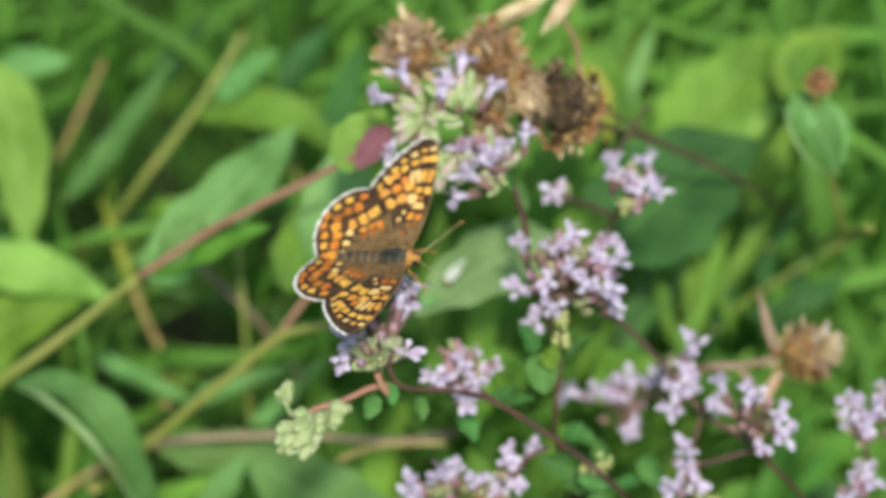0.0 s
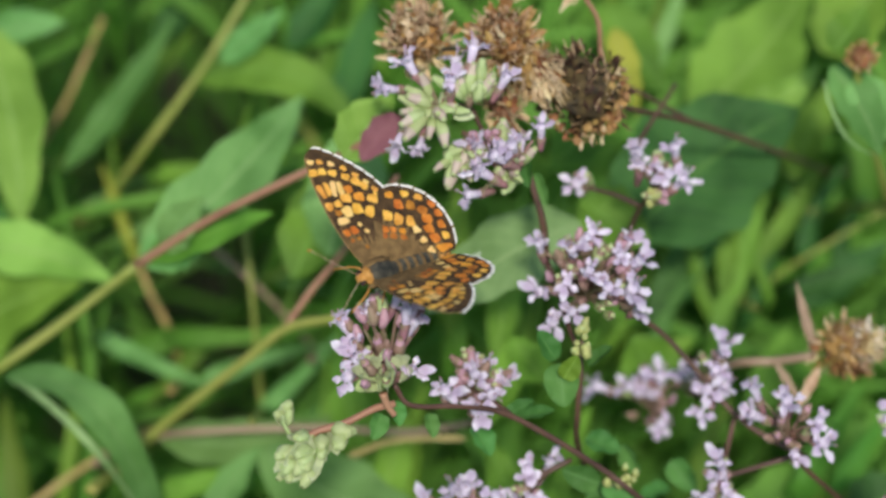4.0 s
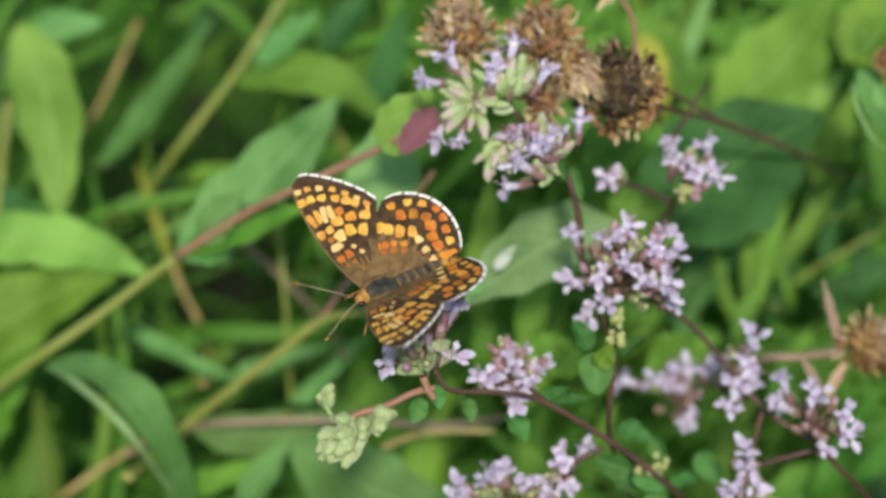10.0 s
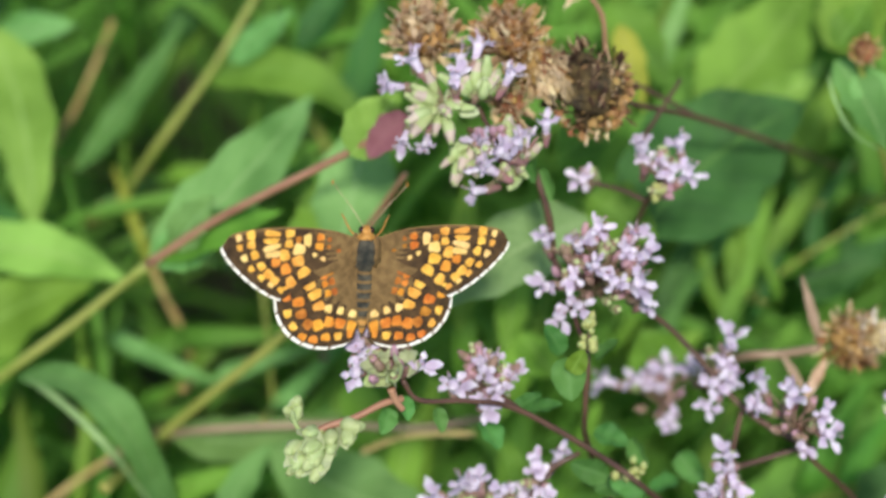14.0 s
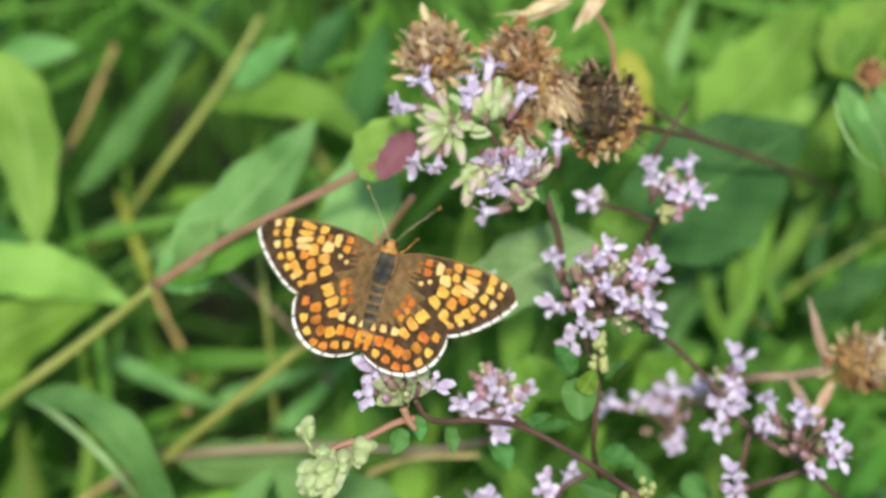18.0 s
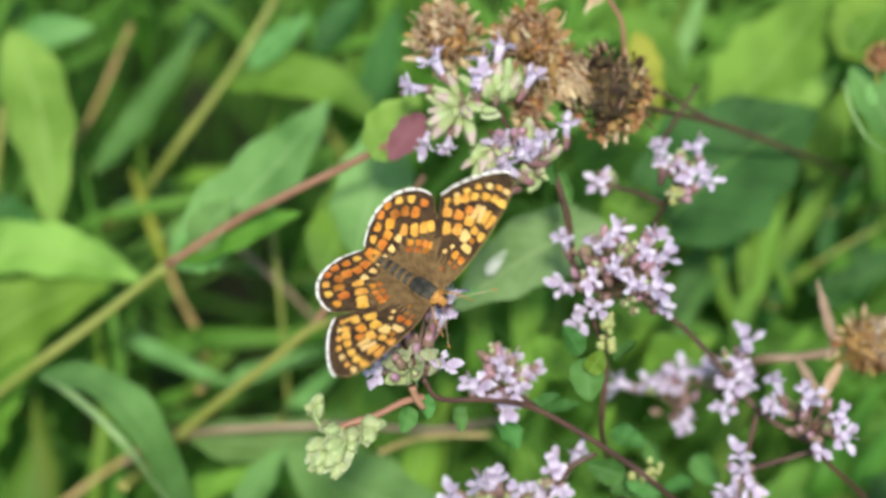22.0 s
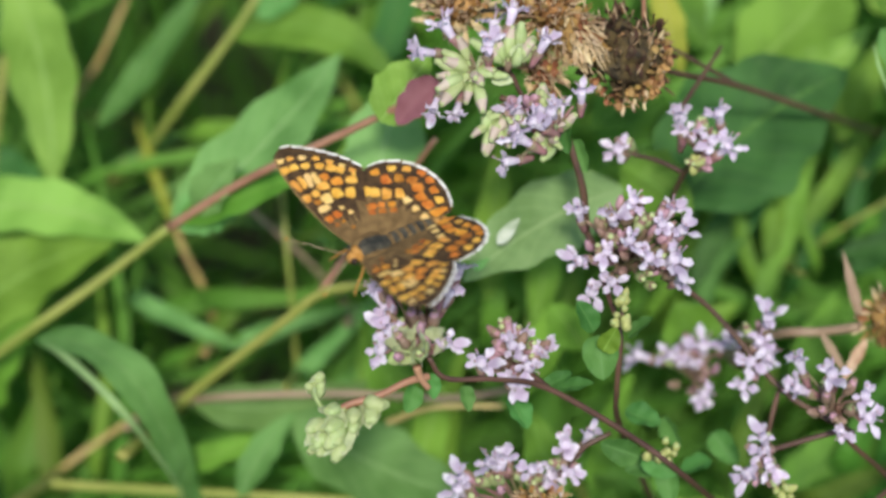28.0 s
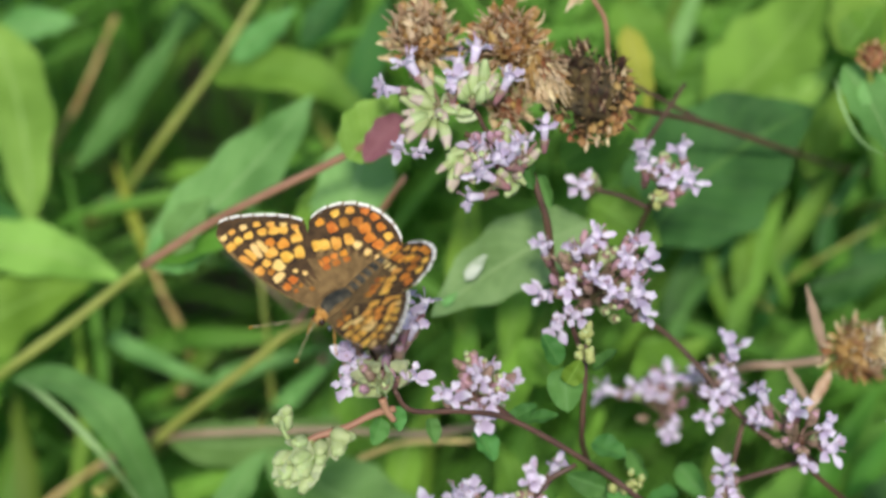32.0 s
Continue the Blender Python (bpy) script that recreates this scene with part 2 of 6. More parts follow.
def spline(pts, n):
    """n points at even steps on a smooth curve through pts."""
    pts = [Vector(p) for p in pts]
    ext = [pts[0] * 2 - pts[1]] + pts + [pts[-1] * 2 - pts[-2]]
    out = []
    for k in range(n):
        u = k / (n - 1) * (len(pts) - 1)
        i = min(int(u), len(pts) - 2)
        f = u - i
        a, b, c, d = ext[i:i + 4]
        out.append(0.5 * (2 * b + (c - a) * f + (2 * a - 5 * b + 4 * c - d) * f * f + (3 * b - a - 3 * c + d) * f ** 3))
    return out


def tube(bm, pts, r0, r1, sides=7, n=None, knobs=0.0, mat=0):
    line = spline(pts, n or max(6, 5 * len(pts)))
    rings = []
    for i, p in enumerate(line):
        d = (line[min(i + 1, len(line) - 1)] - line[max(i - 1, 0)]).normalized()
        a = d.orthogonal().normalized() if not rings else (ref - d * ref.dot(d)).normalized()
        ref = a
        b = d.cross(a)
        r = r0 + (r1 - r0) * i / (len(line) - 1)
        r *= 1 + knobs * noise.noise(p * 400)
        rings.append([bm.verts.new(p + (a * math.cos(2 * math.pi * s / sides) + b * math.sin(2 * math.pi * s / sides)) * r) for s in range(sides)])
    for u, v in zip(rings, rings[1:]):
        for s in range(sides):
            bm.faces.new((u[s], u[(s + 1) % sides], v[(s + 1) % sides], v[s])).material_index = mat
    for ring, flip in ((rings[0], 1), (rings[-1], 0)):
        bm.faces.new(ring[::-1] if flip else ring).material_index = mat
    return line


def blade(bm, pts, width, face=None, n=14, across=4, fold=0.25, wave=0.06, shape=1.0, blunt=0.0, mat=0, seed=0.0, full=0.85):
    """A leaf or grass blade along pts: width at its widest, folded along the midrib, its margins waved; face is the way its upper side looks."""
    uvl = bm.loops.layers.uv.verify()
    even = [k / (n - 1) for k in range(n)]
    if full < 0.56:
        even = [0.35 * t + 0.65 * (1 - math.cos(math.pi * t)) / 2 for t in even]
        fine = spline(pts, 121)
        line = [fine[round(t * 120)] for t in even]
    else:
        line = spline(pts, n)
    ragged = 0.04 if full > 0.56 else 0.008
    face = Vector(face) if face is not None else OUT + UP * 0.3
    rows = []
    for i, p in enumerate(line):
        t = even[i]
        d = (line[min(i + 1, n - 1)] - line[max(i - 1, 0)]).normalized()
        side = d.cross(face).normalized()
        up = side.cross(d).normalized()
        prof = math.sin(math.pi * min(1, t ** (0.75 * shape) * (1 - blunt) + blunt * t)) ** full if t < 1 else 0
        prof = max(prof, 0.06 if t < 0.5 else 0.015)
        row = []
        for j in range(across + 1):
            v = j / across * 2 - 1
            o = side * (v * width / 2 * prof)
            o += up * (abs(v) * fold * width / 2 * prof)
            o += up * (wave * width * math.sin(t * 13 + seed * 7 + v * 1.5) * abs(v) * prof)
            o += side * (ragged * width * math.sin(t * 23 + seed * 3) * v * prof)
            row.append((bm.verts.new(p + o), (j / across, t)))
        rows.append(row)
    for a, b in zip(rows, rows[1:]):
        for j in range(across):
            q = (a[j], a[j + 1], b[j + 1], b[j])
            fc = bm.faces.new([x[0] for x in q])
            fc.material_index = mat
            for lp, x in zip(fc.loops, q):
                lp[uvl].uv = x[1]


def leaf(parent, base, tip, width, mat, bend=0.0, sag=0.0, face=None, fold=0.25, wave=0.05, label="", name="leaf", shape=1.0, full=0.85):
    """One leaf under a plant, from base to tip; bend: sideways bow, sag: bow away from its face, as shares of its length."""
    base, tip = Vector(base), Vector(tip)
    f = Vector(face) if face is not None else OUT + UP * 0.3
    d = tip - base
    s = d.cross(f).normalized() * d.length
    mids = [base + d * k + s * bend * 4 * k * (1 - k) + f.normalized() * d.length * sag * 4 * k * (1 - k) for k in (0, 0.25, 0.5, 0.75, 1)]
    bm = bmesh.new()
    blade(bm, mids, width, f, n=18, across=6, fold=fold, wave=wave, shape=shape, full=full, seed=base.x * 900 + tip.y * 700)
    return part(name, bm, mat, parent, label, at=base)


def stem(parent, pts, r0, r1, mat, name="stem", label="", knobs=0.15):
    pts = [Vector(p) for p in pts]
    if len(pts) > 2 and (pts[0] - pts[1]).length > 3 * (pts[2] - pts[1]).length:
        pts.insert(1, pts[1] + (pts[0] - pts[1]).normalized() * (pts[2] - pts[1]).length * 0.5)
    bm = bmesh.new()
    tube(bm, pts, r0 / 1000, r1 / 1000, sides=8, knobs=knobs)
    return part(name, bm, mat, parent, label, at=Vector(pts[0]))


def strap(parent, pts, width, mat, face=None, fold=0.3, name="leaf", label="", blunt=0.5, full=0.6):
    """A long leaf along pts, as wide as width over most of its length."""
    bm = bmesh.new()
    blade(bm, pts, width, face, n=24, across=6, fold=fold, wave=0.02, blunt=blunt, full=full, seed=width * 900)
    return part(name, bm, mat, parent, label, at=Vector(pts[0]))


def aim(at, way, spin=0.0, size=1.0):
    """A pose at a place, its z axis along way."""
    q = Vector(way).to_track_quat("Z", "Y").to_matrix().to_4x4()
    return Matrix.Translation(at) @ q @ Matrix.Rotation(spin, 4, "Z") @ Matrix.Diagonal((size, size, size, 1))


def down(p, lean=(0, 0)):
    """The foot of a stalk that leans out of the meadow to p, on the ground."""
    return p - OUT * (p.z / OUT.z) + Vector((lean[0], lean[1], 0))


# ---- ground ----
bm = bmesh.new()
near = 60
for i in range(near + 1):
    for j in range(near + 1):
        u, v = (i / near * 2 - 1), (j / near * 2 - 1)
        x, y = 0.9 * u + 600 * u ** 9, 0.9 * v + 600 * v ** 9
        bm.verts.new((x, y + 0.1, -0.012 + 0.02 * noise.noise(Vector((x * 6, y * 6, 0))) if abs(x) < 2 and abs(y) < 2 else -0.012))
bm.verts.ensure_lookup_table()
for i in range(near):
    for j in range(near):
        k = i * (near + 1) + j
        bm.faces.new([bm.verts[q] for q in (k, k + near + 1, k + near + 2, k + 1)])
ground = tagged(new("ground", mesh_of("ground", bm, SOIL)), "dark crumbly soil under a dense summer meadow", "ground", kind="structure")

# the meadow's grass: blades rooted in the soil, their tips below the flower heads
rng = random.Random(4)


UNSHEET = SHEET.inverted()


def depth_of(p):
    return (UNSHEET @ p) * 1000


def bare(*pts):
    """Is any place in a cleared gap, where dark soil stands in for shade?"""
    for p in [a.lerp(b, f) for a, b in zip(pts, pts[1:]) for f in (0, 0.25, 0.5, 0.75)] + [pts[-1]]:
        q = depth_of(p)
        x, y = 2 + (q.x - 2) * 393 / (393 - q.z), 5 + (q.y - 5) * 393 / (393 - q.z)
        for cx, cy, rx, ry in SHADE_GAPS:
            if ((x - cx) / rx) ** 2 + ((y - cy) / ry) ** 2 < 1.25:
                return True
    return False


# places cleared of plants so near-black soil stands in for the shade between them
SHADE_GAPS = ((-52.9, 23.5, 2.4, 4.6), (-35.5, 23.4, 3.8, 5.0), (-39.1, 15.2, 4.6, 3.4), (-30.1, 18.4, 3.0, 3.0), (-19.0, 16.3, 3.4, 2.8), (-19.0, 30.6, 2.8, 3.6), (-34.5, -7.2, 7.0, 3.5), (-41.2, -19.0, 5.2, 3.2), (-59.4, -25.3, 2.2, 4.0), (-19.9, -19.4, 3.4, 3.0), (-39.6, -25.3, 2.4, 1.9), (35.6, 30.5, 1.4, 3.3),
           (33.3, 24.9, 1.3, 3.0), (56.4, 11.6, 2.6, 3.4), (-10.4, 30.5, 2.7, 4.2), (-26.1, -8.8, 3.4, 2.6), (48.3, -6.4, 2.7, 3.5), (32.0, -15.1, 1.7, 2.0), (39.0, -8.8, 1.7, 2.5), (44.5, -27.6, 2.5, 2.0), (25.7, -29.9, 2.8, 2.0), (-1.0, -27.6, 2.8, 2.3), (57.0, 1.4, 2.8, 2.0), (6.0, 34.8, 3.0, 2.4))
bm = bmesh.new()
made = 0
while made < 2600:
    x, y = rng.uniform(-0.55, 0.55), rng.uniform(-0.75, 0.75)
    root = Vector((x, y, -0.01))
    lean = rng.uniform(0, 2 * math.pi)
    h = rng.uniform(0.16, 0.42)
    reach = rng.uniform(0.05, 0.24)
    top = root + Vector((math.cos(lean) * reach, math.sin(lean) * reach, h))
    if depth_of(top).z > rng.uniform(-150, -62) or depth_of(root + (top - root) * 0.6 + Vector((0, 0, 0.05))).z > -62:
        h *= 0.62
        top = root + Vector((math.cos(lean) * reach, math.sin(lean) * reach, h))
        if depth_of(top + Vector((0, 0, 0.03))).z > -66:
            continue
    tipd = top + Vector((math.cos(lean) * reach * 0.7, math.sin(lean) * reach * 0.7, -h * rng.uniform(0.0, 0.3)))
    midp = root + Vector((math.cos(lean) * reach * 0.25, math.sin(lean) * reach * 0.25, h * 0.62))
    q = depth_of(top)
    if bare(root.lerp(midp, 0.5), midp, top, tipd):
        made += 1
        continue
    blade(bm, (root, midp, top, tipd), rng.uniform(0.0016, 0.0042), Vector((math.cos(lean), math.sin(lean), 1.2)) * -1 if rng.random() < 0.2 else Vector((-math.cos(lean) * 0.4, -math.sin(lean) * 0.4, 1)), n=9, across=2, fold=0.35, wave=0.0, blunt=0.75, seed=made)
    made += 1
# long blades that lie over one another just under the flower heads
made = 0
while made < 1300:
    x, y, w = rng.uniform(-105, 100), rng.uniform(-75, 75), rng.uniform(-145, -68)
    a = radians(rng.gauss(52, 34) if rng.random() < 0.72 else rng.uniform(0, 180))
    ln = rng.uniform(35, 85)
    if x < -15 and y > -5 and rng.random() < 0.7:
        made += 1
        continue
    d = Vector((math.cos(a), math.sin(a), 0))
    c = Vector((x, y, w))
    s = Vector((-d.y, d.x, 0)) * rng.uniform(-0.12, 0.12) * ln
    p0, p1, p2 = c - d * ln * 0.5 - Vector((0, 0, 14)), c + s, c + d * ln * 0.5 - Vector((0, 0, rng.uniform(-6, 10)))
    w0 = P(*p0)
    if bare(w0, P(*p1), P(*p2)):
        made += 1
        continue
    blade(bm, (w0 - OUT * 0.12 - UP * 0.05, w0, P(*p1), P(*p2)), rng.uniform(0.0008, 0.0034), OUT + UP * rng.uniform(-0.2, 0.8) + RIGHT * rng.uniform(-.6, .6), n=14, across=2, fold=0.4, wave=0.0, blunt=0.6, seed=made)
    made += 1
tagged(new("grass", mesh_of("grass", bm, GRASS)), "dense green meadow grass rooted in dark soil", "grass", kind="stuff")

# the meadow goes on all round, coarser with distance
bm = bmesh.new()
for k in range(26000):
    rr, th = 0.08 + 6.0 * rng.random() ** 1.4, rng.uniform(0, 2 * math.pi)
    root = Vector((rr * math.cos(th), rr * math.sin(th) + 0.05, -0.012))
    if abs(root.x) < 0.5 and -0.08 < root.y < 0.7:
        continue
    lean = rng.uniform(0, 2 * math.pi)
    h = rng.uniform(0.12, 0.34) * (0.7 if rr < 0.8 else 1)
    reach = rng.uniform(0.03, 0.16) * (0.5 if rr < 0.8 else 1)
    o = Vector((math.cos(lean), math.sin(lean), 0))
    blade(bm, (root, root + o * reach * 0.3 + Vector((0, 0, h * 0.7)), root + o * reach + Vector((0, 0, h))), rng.uniform(0.006, 0.014) * (1 + 0.5 * rr), Vector((-o.x * 0.4, -o.y * 0.4, 1)), n=5, across=1, fold=0, wave=0, blunt=0.75)
tagged(new("far_meadow", mesh_of("far_meadow", bm, GRASS)), "rough green meadow grass spreading all round", "meadow", kind="stuff")

# low leaves that close the meadow's floor; their dark green stands in for shade
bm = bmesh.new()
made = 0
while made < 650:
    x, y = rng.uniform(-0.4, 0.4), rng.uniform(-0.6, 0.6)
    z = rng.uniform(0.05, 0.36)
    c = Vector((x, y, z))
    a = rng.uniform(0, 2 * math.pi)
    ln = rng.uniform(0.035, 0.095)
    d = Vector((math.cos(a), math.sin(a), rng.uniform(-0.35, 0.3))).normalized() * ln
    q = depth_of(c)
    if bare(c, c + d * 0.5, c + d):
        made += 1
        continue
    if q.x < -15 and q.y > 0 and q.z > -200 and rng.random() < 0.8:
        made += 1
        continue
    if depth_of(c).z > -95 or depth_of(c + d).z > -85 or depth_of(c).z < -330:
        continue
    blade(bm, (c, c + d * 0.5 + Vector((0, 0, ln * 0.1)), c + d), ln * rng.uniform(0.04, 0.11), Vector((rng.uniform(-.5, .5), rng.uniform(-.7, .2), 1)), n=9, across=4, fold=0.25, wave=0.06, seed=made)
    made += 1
tagged(new("undergrowth", mesh_of("undergrowth", bm, DARK)), "low overlapping leaves deep in the meadow, coloured dark for shade", "undergrowth", kind="stuff")

# ---- small repeated shapes ----
def flower_mesh(seed):
    """A lilac lip flower, 4 mm across: calyx cup, tube, an upper lip of two lobes, a lower lip of three, and stamens."""
    r = random.Random(seed)
    bm = bmesh.new()
    mm = 0.001
    tube(bm, [(0, 0, -2.6 * mm), (0, 0, -1.3 * mm), (0, 0, 0)], 0.45 * mm, 0.85 * mm, sides=6, n=5, mat=1)
    tube(bm, [(0, 0, -0.6 * mm), (0, 0, 0.9 * mm), (0, 0.15 * mm, 2.5 * mm)], 0.4 * mm, 0.85 * mm, sides=7, n=6)
    for k, (ang, ln, wd) in enumerate(((76, 1.5, 1.0), (106, 1.5, 1.0), (-90, 2.2, 1.5), (-34, 1.8, 1.15), (-146, 1.8, 1.15))):
        a = radians(ang + r.uniform(-18, 18))
        o = Vector((math.cos(a), math.sin(a), 0))
        ln *= r.uniform(0.8, 1.3) * mm
        b = o * 0.6 * mm + Vector((0, 0, 2.0 * mm))
        up = Vector((0, 0, 1))
        blade(bm, (b, b + o * ln * 0.5 + up * 0.5 * ln, b + o * ln + up * ln * r.uniform(0.0, 0.8)), wd * 1.05 * mm, up - o * r.uniform(0.1, 0.9), n=6, across=4, fold=r.uniform(-0.6, 0.3), wave=0.2, shape=1.35, seed=k + seed, full=0.62)
    for k in range(3):
        a = radians(r.uniform(40, 140))
        o = Vector((math.cos(a), math.sin(a), 0))
        e = o * 1.1 * mm + Vector((0, 0, r.uniform(3.6, 4.6) * mm))
        tube(bm, [(0, 0, 1.8 * mm), o * 0.5 * mm + Vector((0, 0, 3 * mm)), e], 0.07 * mm, 0.06 * mm, sides=4, n=4)
        bmesh.ops.create_icosphere(bm, subdivisions=1, radius=0.17 * mm, matrix=Matrix.Translation(e))
    for fc in bm.faces:
        if fc.material_index == 0 and len(fc.verts) == 3:
            fc.material_index = 2
    return mesh_of("flower", bm, PETAL, CALYX, BUDPINK)


def calyx_mesh(name, mat, mat2, ln, wide, turn=5):
    """A closed calyx: a ribbed spindle ln mm long with five pointed teeth at its mouth."""
    bm = bmesh.new()
    mm = 0.001
    rings = []
    for i in range(8):
        t = i / 7
        r = wide / 2 * (0.22 + 0.85 * math.sin(math.pi * (0.06 + t * 0.86)) ** 0.8) * mm
        bow = 0.06 * ln * math.sin(math.pi * t) * mm
        rings.append([bm.verts.new((bow + math.cos(s * math.pi / 5) * r * (1 + 0.14 * (s % 2)), math.sin(s * math.pi / 5) * r * (1 + 0.14 * (s % 2)), ln * mm * t + (0.16 * ln * mm if i == 7 and s % 2 else 0))) for s in range(10)])
    for k, (u, v) in enumerate(zip(rings, rings[1:])):
        for s in range(10):
            bm.faces.new((u[s], u[(s + 1) % 10], v[(s + 1) % 10], v[s])).material_index = 1 if k > turn else 0
    bm.faces.new(rings[0][::-1])
    bm.faces.new(rings[-1])
    return mesh_of(name, bm, mat, mat2)


def bract_mesh(name, mat, ln, wd):
    bm = bmesh.new()
    mm = 0.001
    blade(bm, [(0, 0, 0), (0.12 * ln * mm, 0, 0.5 * ln * mm), (0.05 * ln * mm, 0, ln * mm)], wd * mm, (-1, 0, 0.2), n=8, across=4, fold=0.5, wave=0.05, shape=0.9, full=0.62)
    return mesh_of(name, bm, mat)


FLOWERS = [flower_mesh(s) for s in range(12)]
BUDS = {"green": [(calyx_mesh("bud", BUDGREEN, BUDGREEN, 2.8, 1.7), 2.8), (calyx_mesh("bud", BUDGREEN, BUDGREEN, 2.4, 1.4), 2.4)],
        "long": [(calyx_mesh("bud", BUDGREEN, BUDPALE, 3.5, 1.45, 4), 3.5), (calyx_mesh("bud", BUDGREEN, BUDGREEN, 3.1, 1.35), 3.1), (calyx_mesh("bud", BUDGREEN, BUDPALE, 2.9, 1.25, 3), 2.9)],
        "pink": [(calyx_mesh("bud", CALYX, BUDPINK, 2.7, 1.25), 2.7), (calyx_mesh("bud", BUDPINK, BUDPINK, 2.2, 1.1), 2.2), (calyx_mesh("bud", BUDGREEN, CALYX, 2.9, 1.3), 2.9), (calyx_mesh("bud", CALYX, CALYX, 2.4, 1.2), 2.4)],
        "yellow": [(calyx_mesh("bud", YELLOWBUD, YELLOWBUD, 1.6, 1.1), 1.6), (calyx_mesh("bud", YELLOWBUD, BUDGREEN, 1.3, 0.9), 1.3)]}
BRACTS = [bract_mesh("bract", BRACTGREEN, 3.4, 2.2), bract_mesh("bract", BRACTGREEN, 2.8, 1.7)]
rng = random.Random(11)


def head(plant, c, size, flowers=(), buds=20, sort="pink", foot=None, bracts=0, fsize=0.95, label="", leafy_size=1.0):
    """A flower head: short forked stalks, each calyx, bract and open flower a piece of its own. size: half axes in mm across, up and through."""
    c = Vector(c)
    foot = Vector(foot) if foot is not None else c - UP * size[1] * 0.0003 - OUT * size[2] * 0.0009
    bm = bmesh.new()
    spots = []
    for k in range(buds):
        u = rng.uniform(-1, 1)
        a = rng.uniform(0, 2 * math.pi)
        s = math.sqrt(1 - u * u) * rng.uniform(0.55, 1.0)
        spots.append(c + (RIGHT * math.cos(a) * s * size[0] + UP * math.sin(a) * s * size[1] + OUT * (abs(u) * 0.8 - 0.2) * size[2]) * 0.001)
    for p in spots[::2] + [Vector(f) for f in flowers]:
        q = p - (p - foot).normalized() * 0.0026
        tube(bm, (foot, foot.lerp(q, 0.5) + UP * 0.0008, q), 0.00035, 0.00022, sides=5, n=5)
    ob = part("flower_head", bm, CALYX if sort != "green" else BUDGREEN, plant, label, at=foot)
    for k, p in enumerate(spots):
        way = ((p - foot).normalized() + OUT * 0.2 + Vector((rng.uniform(-.25, .25), rng.uniform(-.25, .25), rng.uniform(-.15, .25)))).normalized()
        me, ln = rng.choice(BUDS[sort])
        place(new("bud", me), ob, aim(p - way * ln * 0.001, way, rng.uniform(0, 6), rng.uniform(0.85, 1.12)))
    for k in range(bracts):
        a = rng.uniform(0, 2 * math.pi)
        q = math.sqrt(rng.random())
        p = c + (RIGHT * math.cos(a) * size[0] + UP * math.sin(a) * size[1]) * 0.0009 * q + OUT * size[2] * 0.0008 * (1 - q * q)
        way = ((p - foot).normalized() + OUT * 0.15).normalized()
        look_out = (OUT + Vector((rng.uniform(-.5, .5), rng.uniform(-.5, .5), rng.uniform(-.5, .5))))
        xa = -(look_out - way * look_out.dot(way)).normalized()
        m = Matrix((xa, way.cross(xa), way)).transposed().to_4x4()
        place(new("bract", rng.choice(BRACTS)), ob, Matrix.Translation(p - way * 0.003) @ m @ Matrix.Scale(leafy_size * rng.uniform(0.8, 1.15), 4))
    for p in flowers:
        p = Vector(p)
        way = ((p - foot).normalized() * 1.0 + OUT * rng.uniform(-0.1, 0.6) + UP * rng.uniform(-0.4, 0.5) + RIGHT * rng.uniform(-.5, .5)).normalized()
        place(new("flower", rng.choice(FLOWERS)), ob, aim(p - way * 0.0022, way, rng.uniform(-1.4, 1.4), fsize * rng.uniform(0.75, 1.15)))
    return ob


def whorl(plant, c, count, a0, a1, spread=0.8, size=1.0, sort="long", flowers=0.0, label=""):
    """A loose whorl of long calyces that fan out from c between the angles a0 and a1 on the sheet; some hold an open flower at the mouth."""
    c = Vector(c)
    bm = bmesh.new()
    spots = []
    for k in range(count):
        a = radians(a0 + (a1 - a0) * (k + rng.uniform(0.2, 0.8)) / count)
        way = (RIGHT * math.cos(a) + UP * math.sin(a) + OUT * rng.uniform(0.05, spread)).normalized()
        p = c + way * rng.uniform(0.0009, 0.0022)
        spots.append((p, way))
        tube(bm, (c - OUT * 0.0008, c.lerp(p, 0.5), p), 0.0003, 0.00026, sides=5, n=4)
    ob = part("flower_head", bm, BUDGREEN, plant, label, at=c)
    for p, way in spots:
        me, ln = rng.choice(BUDS[sort])
        f = size * rng.uniform(0.85, 1.12)
        place(new("bud", me), ob, aim(p, way, rng.uniform(0, 6), f))
        if rng.random() < flowers:
            place(new("flower", rng.choice(FLOWERS)), ob, aim(p + way * ln * f * 0.001, (way + OUT * 0.3).normalized(), rng.uniform(-1.4, 1.4), rng.uniform(0.8, 1.05)))
    return ob


def oval(plant, c, ln, wd, turn, mat=None, tilt=0.5):
    """An oval leaf about c, its tip turned by degrees from the right."""
    a = radians(turn)
    ln, wd = ln * 0.92, wd * 0.9
    d = (RIGHT * math.cos(a) + UP * math.sin(a)) * ln / 1000
    c = Vector(c)
    return leaf(plant, c - d * 0.5, c + d * 0.5 + OUT * 0.001, wd / 1000, mat or BLUISH, face=OUT + UP * rng.uniform(-0.5, 1.1) + RIGHT * rng.uniform(-1, 1), fold=0.45, wave=0.07, shape=0.95, full=0.56)


